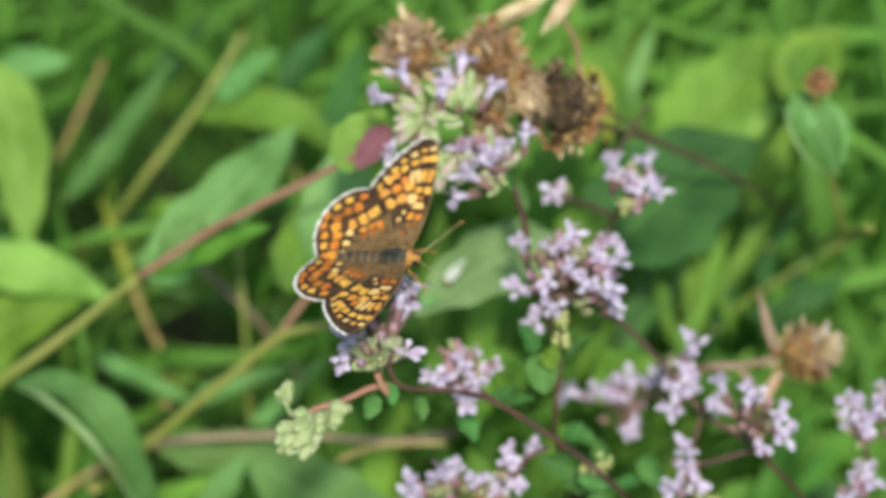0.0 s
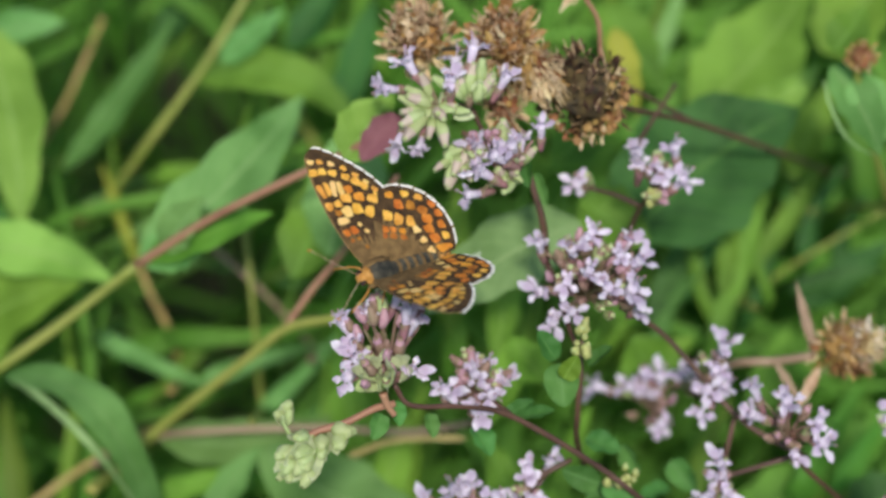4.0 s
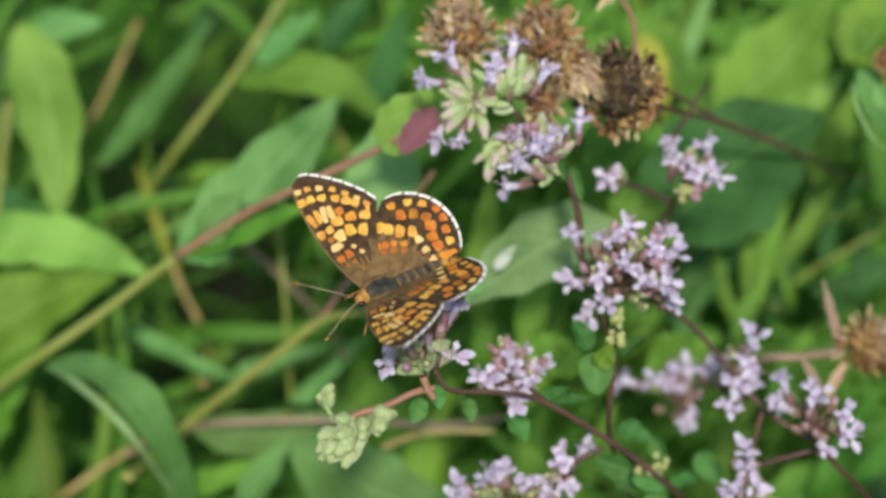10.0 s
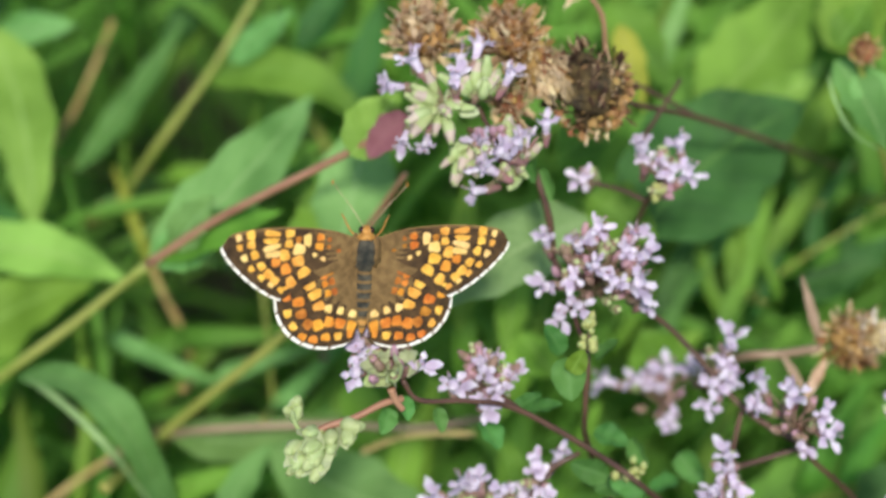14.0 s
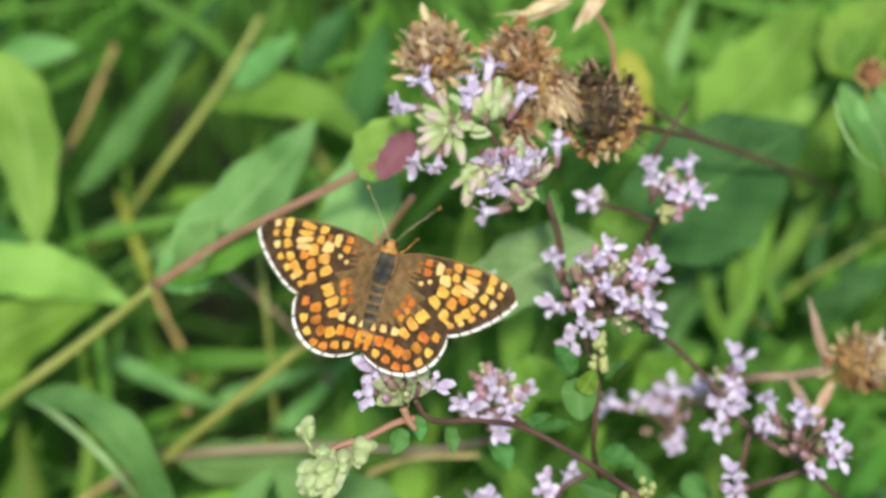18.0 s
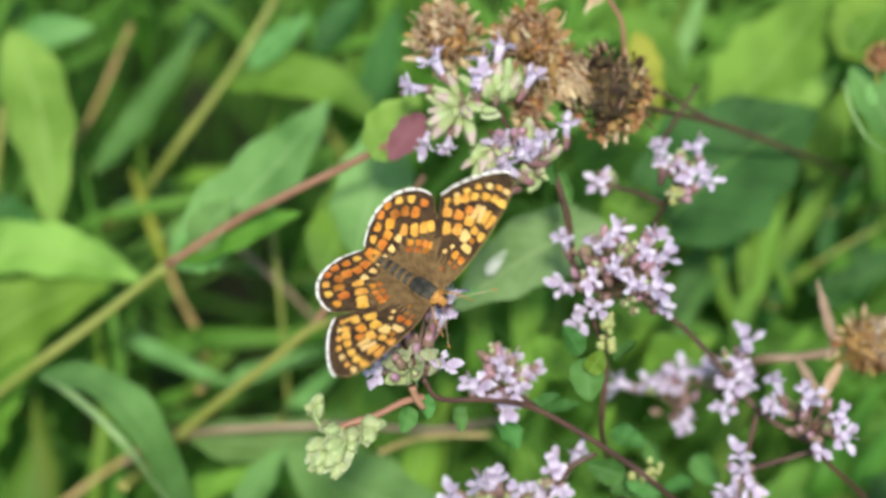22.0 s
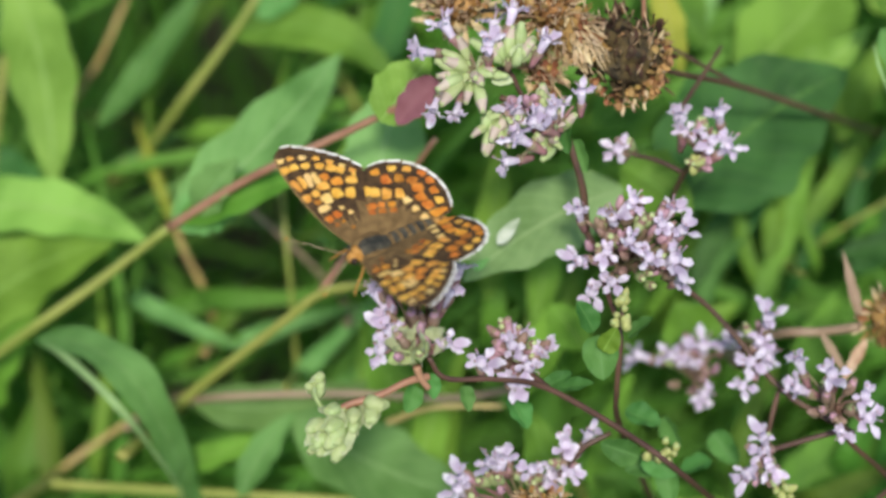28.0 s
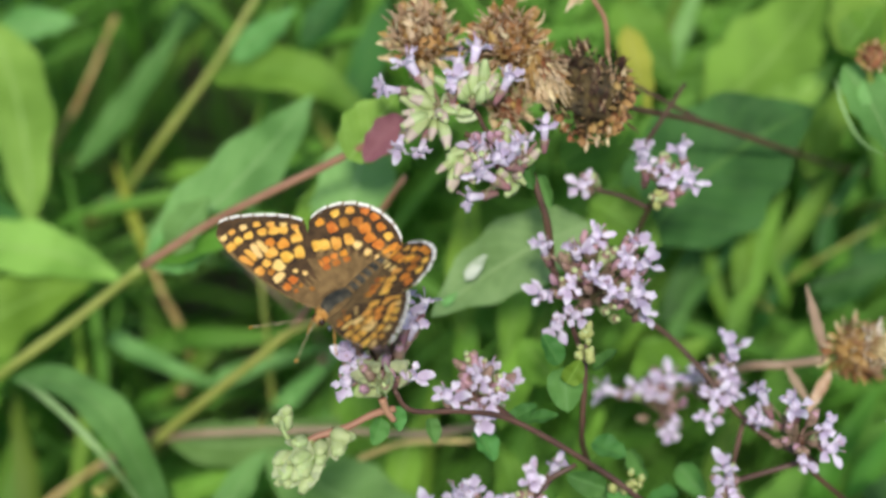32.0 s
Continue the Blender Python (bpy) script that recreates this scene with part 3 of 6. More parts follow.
# ---- oregano in flower ----
oregano = thing("oregano_plant", down(P(36.1, -39.2, 0)), "flowering oregano stalk with lilac flowers on dark red stems", "oregano plant", "oregano plants")
stem(oregano, [down(P(42.0, -46.3, -20)), P(42.0, -46.3, -20), P(30.0, -34.3, 14), P(22.3, -28.1, 20), P(10.8, -21.0, 27), P(4.1, -19.4, 32), P(-2.2, -19.0, 36), P(-4.3, -16.3, 38)], 0.48, 0.34, STEM_DARK)
stem(oregano, [P(-4.3, -18.7, 37), P(-6.9, -19.3, 38), P(-10.5, -21.0, 39), P(-14.1, -22.1, 39), P(-15.5, -23.1, 39)], 0.5, 0.45, STEM_RED, "side_stem")
stem(oregano, [P(10.8, -21.0, 27), P(8.2, -19.1, 25), P(6.4, -17.9, 22)], 0.45, 0.4, STEM_DARK, "side_stem")
stem(oregano, [P(-5.7, -17.2, 41), P(-5.2, -18.7, 40), P(-4.3, -20.0, 39)], 0.55, 0.4, STEM_RED, "side_stem")
stem(oregano, [P(-17.0, -23.1, 39), P(-18.1, -21.4, 39), P(-18.4, -20.2, 38)], 0.3, 0.3, BUDGREEN, "side_stem")
head(oregano, P(-5.7, -10.4, 39), (5.5, 7.5, 4), [P(-7.4, -6.4, 40), P(-3.5, -4.5, 40), P(-1.8, -8.1, 40), P(-9.6, -10.4, 40), P(-9.0, -12.7, 41), P(-10.3, -15.2, 41), P(-11.1, -8.1, 38), P(-0.2, -4.6, 37), P(-2.6, -6.4, 42)], 34, "pink", foot=P(-5.3, -16.3, 37))
head(oregano, P(-5.6, -14.0, 43), (4.2, 3.4, 2.6), [P(-1.8, -14.1, 42)], 5, "pink", foot=P(-5.2, -16.3, 38), bracts=20, leafy_size=1.0)
head(oregano, P(-16.2, -25.6, 41), (4.6, 3.6, 2.6), [], 18, "green", foot=P(-13.8, -23.0, 38), bracts=20, leafy_size=1.0)
head(oregano, P(-18.5, -19.3, 37), (1.3, 1.5, 0.8), [], 3, "green", foot=P(-18.4, -20.8, 36), bracts=5)
head(oregano, P(-10.7, -23.5, 40), (2.0, 2.2, 1.2), [], 5, "green", foot=P(-12.1, -21.9, 38), bracts=7)
head(oregano, P(6.7, -16.8, 22), (5, 4.5, 3.5), [P(2.2, -17.6, 27), P(6.0, -15.6, 25), P(9.0, -17.0, 24), P(6.3, -20.4, 25), P(10.4, -16.2, 22), P(8.2, -18.4, 26), P(7.5, -14.1, 22)], 22, "pink", foot=P(6.4, -18.4, 19))
head(oregano, P(4.7, -13.3, 22), (2, 1.8, 1.5), [], 9, "pink", foot=P(5.6, -15.7, 20))
oval(oregano, P(7.0, -24.7, 20), 5.0, 4.0, -60)
oval(oregano, P(-4.0, -20.0, 36), 3.5, 2.6, -80, BLUISH)
oval(oregano, P(-6.6, -21.8, 34), 3.8, 3.0, -110, BLUISH)
oval(oregano, P(0.3, -22.0, 30), 3.6, 2.4, -80, BLUISH)
oval(oregano, P(-7.5, -16.1, 41), 3.8, 3.0, 200, BUDGREEN)
oval(oregano, P(12.0, -20.1, 24), 4.5, 2.6, 30)
oval(oregano, P(14.3, -20.9, 22), 5, 2.4, 10, BLUISH)

oregano = thing("oregano_plant", down(P(24.6, -36.9, -10)), "flowering oregano stalk with a round lilac head beside dried heads", "oregano plant", "oregano plants")
stem(oregano, [down(P(26.8, -41.2, -20)), P(26.8, -41.2, -20), P(20.5, -27.2, 10), P(19.8, -21.2, 18), P(20.0, -14.1, 22), P(18.6, -9.7, 20), P(17.2, -4.4, 17)], 0.5, 0.34, STEM_DARK)
stem(oregano, [P(15.8, -1.3, 15), P(15.2, 4.1, 18), P(14.1, 7.9, 20), P(12.6, 11.5, 21), P(8.1, 14.4, 20), P(4.3, 16.3, 20)], 0.5, 0.4, STEM_DARK, "side_stem")
stem(oregano, [P(17.2, -4.4, 17), P(16.5, -2.8, 16), P(15.8, -1.3, 15)], 0.5, 0.5, STEM_DARK, "side_stem")
head(oregano, P(21.6, -2.4, 21), (7.6, 7.0, 6), [P(14.4, 1.9, 22), P(21.7, 3.1, 23), P(18.9, 1.0, 23), P(25.1, 0.1, 25), P(28.0, -0.6, 22), P(21.2, -1.8, 27), P(18.1, -3.6, 25), P(23.4, -4.1, 27), P(26.8, -4.5, 24), P(28.1, -7.0, 21), P(14.4, -4.9, 20), P(16.3, -8.9, 21), P(18.8, -7.5, 24), P(26.7, 2.1, 20)], 64, "pink", foot=P(20.8, -6.4, 14), fsize=0.98)
head(oregano, P(20.3, -10.9, 29), (1.8, 3.2, 1.5), [], 16, "yellow", foot=P(19.9, -13.3, 24))
oval(oregano, P(17.4, -17.0, 26), 6.2, 5.2, -85, BLUISH)
oval(oregano, P(18.4, -14.5, 28.5), 3.8, 3.2, 60, BRIGHT)
oval(oregano, P(15.5, -11.9, 22), 5, 3.4, 120)
oval(oregano, P(22.7, -13.4, 21), 4.5, 2.8, 40)
oval(oregano, P(23.5, -25.9, 12), 5.4, 4, -20)
oval(oregano, P(27.8, -28.3, 6), 5, 3.6, -60)
head(oregano, P(1.1, 19.5, 26), (5.6, 6.4, 3), [P(-3.0, 25.4, 27), P(-6.1, 21.8, 26), P(-1.4, 13.5, 26), P(-4.3, 14.0, 26), P(2.8, 23.0, 29)], 9, "long", foot=P(1.6, 19.1, 25), bracts=2)
head(oregano, P(5.6, 22.2, 26), (4.4, 4.6, 3), [P(6.0, 27.3, 26), P(10.3, 23.6, 27), P(3.4, 25.8, 24)], 8, "long", foot=P(5.2, 19.5, 25), bracts=1)
head(oregano, P(9.9, 12.7, 25), (5, 5.4, 3.5), [P(14.7, 17.2, 27), P(4.8, 7.8, 26), P(6.2, 14.5, 27), P(12.1, 15.7, 26), P(8.3, 13.0, 29), P(10.6, 14.3, 29), P(6.5, 11.1, 28)], 12, "long", foot=P(11.2, 10.1, 24), bracts=2)
head(oregano, P(8.4, 14.1, 27), (3.8, 3.0, 2.5), [], 18, "pink", foot=P(9.6, 13.3, 19))
head(oregano, P(3.5, 11.6, 24), (2, 3.6, 2), [], 7, "long", foot=P(5.2, 15.0, 24))
whorl(oregano, P(0.8, 19.3, 25), 8, 105, 290, 0.5, 1.0, label="fan of pale green calyces with pinkish tips")
whorl(oregano, P(5.2, 20.0, 25), 6, 20, 155, 0.5, 1.0, label="fan of pale green calyces with pinkish tips")
whorl(oregano, P(3.4, 13.2, 24), 3, 200, 320, 0.5, 0.75)
whorl(oregano, P(9.4, 12.2, 25), 4, -140, 20, 0.6, 0.7)
stem(oregano, [P(11.5, 10.6, 19), P(7.3, 16.3, 19), P(5.2, 19.7, 20), P(1.6, 19.4, 20)], 0.35, 0.3, STEM_DARK, "side_stem")
bm = bmesh.new()
bmesh.ops.create_icosphere(bm, subdivisions=2, radius=0.0006, matrix=Matrix.Translation(P(2.9, 20.0, 24)) @ Matrix.Diagonal((1, 1.3, 0.8, 1)))
part("withered_floret", bm, CELL_ORANGE, oregano, "tiny orange speck on the flower head", at=P(2.9, 20.0, 24))
oval(oregano, P(12.9, 10.9, 22), 4.4, 2.8, -80, DARK)
oval(oregano, P(15.0, 8.7, 16), 5, 3, -70)

oregano = thing("oregano_plant", down(P(43.7, -12.3, -10)), "small oregano sprig with a few lilac flowers over a broad leaf", "oregano plant", "oregano plants")
stem(oregano, [down(P(27.6, -3.4, -30)), P(27.6, -3.4, -30), P(28.0, 2.6, -5), P(29.2, 6.5, 5), P(30.8, 8.7, 11)], 0.5, 0.34, STEM_DARK)
head(oregano, P(31.2, 10.6, 13), (3.6, 4.0, 2.5), [P(27.9, 13.9, 14), P(33.0, 14.7, 14), P(32.1, 10.8, 16), P(34.3, 10.2, 15), P(28.7, 12.2, 13)], 14, "pink", foot=P(30.8, 8.0, 10), bracts=1)
head(oregano, P(31.0, 7.8, 13), (2.0, 1.3, 1.4), [], 7, "yellow", foot=P(30.8, 6.8, 10))
head(oregano, P(20.7, 10.0, 10), (2, 1.5, 1.4), [P(19.9, 9.7, 11)], 4, "pink", foot=P(22.4, 8.9, 7))
stem(oregano, [P(29.2, 6.5, 5), P(25.6, 8.1, 6), P(22.4, 8.9, 7)], 0.35, 0.3, STEM_DARK, "side_stem")

oregano = thing("oregano_plant", down(P(57.5, -40.3, -10)), "branching oregano stalk with several loose lilac flower heads", "oregano plant", "oregano plants")
stem(oregano, [down(P(64.6, -47.0, -25)), P(64.6, -47.0, -25), P(58.6, -36.1, 0), P(50.7, -28.7, 12), P(48.6, -23.7, 17)], 0.5, 0.34, STEM_DARK)
stem(oregano, [P(51.6, -28.0, 11), P(42.6, -22.7, 8), P(35.6, -14.8, 8), P(30.7, -10.0, 10), P(25.8, -7.2, 14)], 0.45, 0.34, STEM_DARK, "side_stem")
stem(oregano, [P(50.7, -27.2, 12), P(45.3, -28.7, 12), P(40.1, -30.1, 13)], 0.4, 0.35, STEM_DARK, "side_stem")
stem(oregano, [P(39.8, -29.4, 12), P(40.8, -25.7, 10), P(41.7, -22.6, 9)], 0.4, 0.35, STEM_DARK, "side_stem")
head(oregano, P(48.0, -22.4, 19), (5.5, 5, 3.5), [P(43.3, -17.6, 18), P(47.5, -19.3, 21), P(51.6, -21.9, 22), P(48.7, -27.2, 21), P(52.3, -25.0, 21), P(43.2, -21.4, 17)], 14, "pink", foot=P(48.5, -25.4, 14))
head(oregano, P(39.6, -17.4, 3), (4, 5.5, 3), [P(40.3, -12.6, 9), P(39.4, -15.6, 9), P(37.9, -18.6, 10), P(40.8, -17.9, 9), P(36.9, -21.8, 10), P(36.3, -15.4, 4)], 9, "pink", foot=P(39.1, -19.8, 3))
head(oregano, P(31.6, -20.7, -14), (5.5, 4.5, 3), [P(33.0, -17.7, -10), P(28.3, -19.1, -12), P(33.3, -24.7, -9), P(35.9, -17.3, -10), P(23.9, -19.4, -14), P(31.3, -20.1, -12)], 16, "pink", foot=P(32.7, -23.4, -18), fsize=0.95)
head(oregano, P(39.1, -31.5, 15), (3.6, 4.5, 3), [P(38.7, -27.6, 18), P(36.8, -32.8, 18), P(40.0, -32.0, 18), P(38.6, -29.8, 17)], 12, "pink", foot=P(39.9, -30.3, 11))
head(oregano, P(42.2, -35.2, 15), (2.2, 2, 1.6), [], 8, "yellow", foot=P(41.5, -35.0, 11))
stem(oregano, [P(58.6, -36.1, 0), P(50.6, -41.0, 6), P(42.7, -44.9, 10)], 0.4, 0.35, STEM_DARK, "side_stem")
head(oregano, P(41.8, -41.6, 15), (4.5, 3.5, 3), [P(41.7, -39.3, 18), P(37.0, -42.5, 17), P(46.4, -41.7, 17), P(38.9, -40.9, 17)], 18, "pink", foot=P(42.7, -44.9, 10))
head(oregano, P(54.8, -39.8, 8), (3.2, 3.4, 2), [P(59.5, -43.6, 10)], 12, "green", foot=P(56.4, -43.6, 4), bracts=4)
oval(oregano, P(35.7, -31.5, -4), 6, 4, -50)
oval(oregano, P(31.2, -33.4, 2), 5, 3.5, 200)
oval(oregano, P(23.7, -32.8, 8), 5.5, 3.8, 190)
oval(oregano, P(20.3, -29.9, 15), 6, 4, 160)
oval(oregano, P(27.2, -35.2, 8), 6, 3.6, -80)

oregano = thing("oregano_plant", down(P(8.1, -44.5, -5)), "oregano stalk with pale lilac flowers round a browned middle", "oregano plant", "oregano plants")
stem(oregano, [down(P(13.3, -49.6, -20)), P(13.3, -49.6, -20), P(10.3, -39.1, 8), P(14.3, -30.3, 19), P(18.9, -27.2, 20)], 0.7, 0.35, STEM_DARK)
head(oregano, P(5.5, -35.3, 18), (7, 5.5, 4), [P(-0.6, -33.0, 20), P(3.1, -31.1, 20), P(4.9, -30.8, 20), P(8.7, -31.8, 21), P(-1.0, -34.7, 19), P(2.5, -37.0, 22), P(0.2, -38.8, 21), P(2.3, -41.0, 20), P(3.6, -38.8, 21), P(11.4, -33.2, 17)], 30, "pink", foot=P(7.9, -39.6, 10))
seed_later = (P(10.5, -38.2, 18), oregano)
head(oregano, P(13.1, -30.8, 18), (2.6, 2.8, 1.6), [P(13.1, -28.9, 19), P(14.0, -32.6, 19), P(16.4, -27.2, 19)], 6, "pink", foot=P(14.1, -31.4, 15))
head(oregano, P(25.9, -29.7, 18), (2.2, 2, 1.6), [], 9, "yellow", foot=P(25.8, -32.5, 12))
oval(oregano, P(25.7, -31.8, 15), 5.5, 4, -30, BLUISH)

oregano = thing("oregano_plant", down(P(70.6, -40.4, -10)), "oregano stalk with two loose pinkish lilac heads", "oregano plant", "oregano plants")
stem(oregano, [down(P(73.9, -46.5, -20)), P(73.9, -46.5, -20), P(66.6, -35.7, 5), P(65.5, -27.2, 12)], 0.5, 0.34, STEM_DARK)
head(oregano, P(65.5, -22.4, 14), (5, 5, 3), [P(62.7, -20.4, 15), P(66.4, -21.5, 16), P(64.8, -23.8, 16), P(67.5, -18.6, 14), P(63.1, -22.7, 15)], 20, "pink", foot=P(66.2, -25.8, 10))
head(oregano, P(63.6, -32.5, 14), (3.5, 4, 2.5), [P(65.3, -31.0, 15), P(62.1, -34.2, 16), P(64.0, -30.2, 14)], 12, "pink", foot=P(66.1, -33.8, 8))


# ---- dried knapweed heads ----
def scale_mesh(mat, ln, wd, curl):
    """A papery bract that bulges, then curls by curl at its frayed tip."""
    bm = bmesh.new()
    mm = 0.001
    blade(bm, [(0, 0, 0), (0.28 * ln * mm, 0, 0.45 * ln * mm), (0.30 * ln * mm, 0, 0.8 * ln * mm), ((0.30 + curl) * ln * mm, 0, 1.12 * ln * mm)], wd * 0.82 * mm, (1, 0, 0.2), n=7, across=4, fold=-0.35, wave=0.14, shape=1.25, seed=ln * 3 + wd)
    return mesh_of("bract", bm, mat)


SCALES = {"brown": [scale_mesh(HUSK, 2.2, 1.6, 0.0), scale_mesh(HUSK, 1.8, 1.3, 0.3), scale_mesh(HUSK_PALE, 2.0, 1.1, 0.2), scale_mesh(HUSK_PALE, 2.3, 0.6, 0.1), scale_mesh(HUSK, 2.2, 0.8, 0.15), scale_mesh(HUSK, 1.5, 1.4, -0.1)],
          "straw": [scale_mesh(HUSK_STRAW, 3.0, 1.3, 0.05), scale_mesh(HUSK_STRAW, 2.6, 1.5, -0.05), scale_mesh(HUSK_STRAW, 2.8, 1.0, 0.0), scale_mesh(HUSK_GOLD, 2.6, 1.4, 0.1), scale_mesh(HUSK_STRAW, 3.2, 0.9, 0.15), scale_mesh(HUSK, 2.3, 1.2, 0.0)],
          "gold": [scale_mesh(HUSK_GOLD, 2.6, 1.5, 0.1), scale_mesh(HUSK_GOLD, 2.2, 1.2, 0.25), scale_mesh(HUSK_STRAW, 2.6, 0.8, 0.1), scale_mesh(HUSK, 2.2, 1.4, 0.0)],
          "pale": [scale_mesh(HUSK_PALE, 2.6, 0.8, 0.2), scale_mesh(HUSK_PALE, 2.0, 1.2, -0.1), scale_mesh(HUSK, 2.1, 1.1, 0.1), scale_mesh(HUSK_PALE, 3.0, 0.5, 0.3)],
          "dark": [scale_mesh(HUSK_DARK, 2.2, 1.8, 0.2), scale_mesh(HUSK_DARK, 2.6, 1.2, 0.3), scale_mesh(HUSK_GOLD, 2.4, 0.6, 0.1), scale_mesh(HUSK_DARK, 1.5, 1.4, 0.2), scale_mesh(HUSK_DARK, 2.4, 1.6, 0.3), scale_mesh(HUSK_DARK, 2.6, 0.6, 0.3)],
          "fluff": [scale_mesh(FLUFF, 3.0, 0.9, 0.1), scale_mesh(FLUFF, 2.6, 1.3, 0.2), scale_mesh(FLUFF, 2.8, 0.5, 0.0), scale_mesh(HUSK_STRAW, 2.8, 0.7, 0.1)]}


def seed_head(plant, c, r, sort, way, n=110, label="", hair=50, k=1.0, stand=(0.15, 0.9)):
    """A dried head: a lumpy core under overlapping papery bracts, frayed along way, that stand off by stand. r: half axes in mm."""
    c, way = Vector(c), Vector(way).normalized()
    k_size = k
    turn = aim((0, 0, 0), way)
    bm = bmesh.new()
    bmesh.ops.create_icosphere(bm, subdivisions=3, radius=1)
    for v in bm.verts:
        v.co *= 0.62 + 0.42 * noise.noise(v.co * 2.2 + c * 300)
        v.co = Vector((v.co.x * r[0], v.co.y * r[0], v.co.z * r[1])) * 0.001
    bm.transform(Matrix.Translation(c) @ turn)
    ob = part("seed_head", bm, HUSK_DARK if sort == "dark" else HUSK, plant, label, at=c)
    for k in range(n):
        z = 1 - 2 * (k + 0.5) / n
        a = k * 2.39996 + rng.uniform(-.4, .4)
        s = math.sqrt(1 - z * z)
        o = Vector((math.cos(a) * s, math.sin(a) * s, z))
        q = 0.70 + 0.42 * noise.noise(o * 2.2 + c * 300)
        p = c + turn.to_3x3() @ Vector((o.x * r[0], o.y * r[0], o.z * r[1])) * 0.001 * q
        out = (turn.to_3x3() @ o).normalized()
        along = (way - out * way.dot(out))
        along = along.normalized() if along.length > 0.05 else out.orthogonal().normalized()
        zed = (along * 0.8 + out * rng.uniform(*stand) + Vector((rng.uniform(-.4, .4), rng.uniform(-.4, .4), rng.uniform(-.4, .4)))).normalized()
        side = zed.cross(out).normalized()
        x = side.cross(zed).normalized()
        m = Matrix((x, zed.cross(x), zed)).transposed().to_4x4()
        place(new("bract", rng.choice(SCALES[sort])), ob, Matrix.Translation(p) @ m @ Matrix.Scale(k_size * rng.uniform(0.7, 1.25), 4))
    bm = bmesh.new()
    for k in range(hair):
        o = Vector((rng.gauss(0, 1), rng.gauss(0, 1), rng.gauss(0.6, 0.8))).normalized()
        b = c + turn.to_3x3() @ Vector((o.x * r[0], o.y * r[0], o.z * r[1])) * 0.0007
        e = b + (turn.to_3x3() @ o * 0.5 + way + Vector((rng.uniform(-.6, .6), rng.uniform(-.6, .6), rng.uniform(-.6, .6)))).normalized() * rng.uniform(0.0015, 0.0035)
        tube(bm, (b, b.lerp(e, 0.5) + OUT * 0.0004, e), 0.00014, 0.00007, sides=4, n=5)
    place_at = c
    part("bristle_tuft", bm, HUSK_PALE, ob, "dry pale bristles", at=place_at)
    return ob


def torn_rim(head_of, c, r, a0, a1, n):
    """Golden chips of torn bracts that stand along an arc of the head from a0 to a1 degrees. r: half axes in mm."""
    for k in range(n):
        a = radians(a0 + (a1 - a0) * (k + rng.random()) / n)
        side = RIGHT * math.cos(a) + UP * math.sin(a)
        p = c + (RIGHT * math.cos(a) * r[0] + UP * math.sin(a) * r[1]) * 0.001 * rng.uniform(0.82, 1.05) + OUT * rng.uniform(-0.0015, 0.0012)
        tip = (side * rng.uniform(-0.2, 0.7) + OUT * rng.uniform(0.2, 0.9) + UP.cross(side) * rng.uniform(-0.5, 0.5) + UP * rng.uniform(-0.7, 0.3)).normalized()
        x = (OUT - tip * OUT.dot(tip)).normalized()
        m = Matrix((x, tip.cross(x), tip)).transposed().to_4x4()
        place(new("bract", rng.choice(SCALES["gold"])), head_of, Matrix.Translation(p - tip * 0.0008) @ m @ Matrix.Scale(rng.uniform(0.55, 0.95), 4))


seed_head(seed_later[1], seed_later[0], (4.2, 4.0), "brown", OUT * 0.7 + UP * -0.4, 130, "browned withered middle of the head", k=0.75)

knapweed = thing("dried_knapweed", down(P(43.2, -0.9, -40)), "withered brown knapweed with dried seed heads above oregano", "dried plant", "dried knapweeds")
stem(knapweed, [down(P(67.1, 12.7, -80)), P(67.1, 12.7, -80), P(52.6, 14.8, -30), P(37.9, 18.5, -8), P(28.1, 19.9, 5), P(22.1, 21.1, 14)], 0.45, 0.4, STEM_DARK)
stem(knapweed, [P(37.9, 18.5, -8), P(24.4, 25.0, 0), P(14.6, 27.9, 6), P(10.2, 27.5, 12)], 0.3, 0.3, STEM_DARK, "side_stem")
stem(knapweed, [P(24.4, 25.0, 0), P(8.4, 28.2, 2), P(-1.9, 27.7, 10)], 0.3, 0.3, STEM_DARK, "side_stem")
seed_head(knapweed, P(-1.4, 29.0, 18), (4.6, 5.0), "straw", UP * 0.3 + OUT * 0.9 - RIGHT * 0.2, 120, "brown seed head with papery bracts", k=0.9, hair=160)
seed_head(knapweed, P(9.9, 28.4, 20), (4.4, 4.8), "gold", UP * 0.2 + OUT * 0.9 - RIGHT * 0.2, 160, "rusty brown seed head", k=0.85, hair=120)
seed_head(knapweed, P(13.4, 25.1, 20), (2.9, 6), "pale", UP * -0.8 + OUT * 0.4 + RIGHT * 0.2, 100, "frayed straw-coloured seed head", k=0.9)
dark_head = seed_head(knapweed, P(20.4, 22.0, 15.5), (6.8, 6.8), "dark", OUT * 0.8 + UP * 0.5, 260, "near-black seed head with a golden rim", k=0.72, hair=40, stand=(-0.2, 0.4))
torn_rim(dark_head, P(20.6, 22.0, 17.6), (5.6, 7.0), -150, 25, 90)
torn_rim(dark_head, P(21.2, 21.4, 19.0), (3.2, 5.0), -100, 30, 18)
seed_head(knapweed, P(14.6, 24.6, 20.5), (2.0, 4.2), "pale", UP * -0.7 + OUT * 0.4 + RIGHT * 0.4, 50, "frayed straw-coloured seed head", k=0.9)
seed_head(knapweed, P(10.1, 19.9, 17), (2.8, 2.8), "pale", OUT * 0.8 + UP * 0.1, 60, k=0.8)
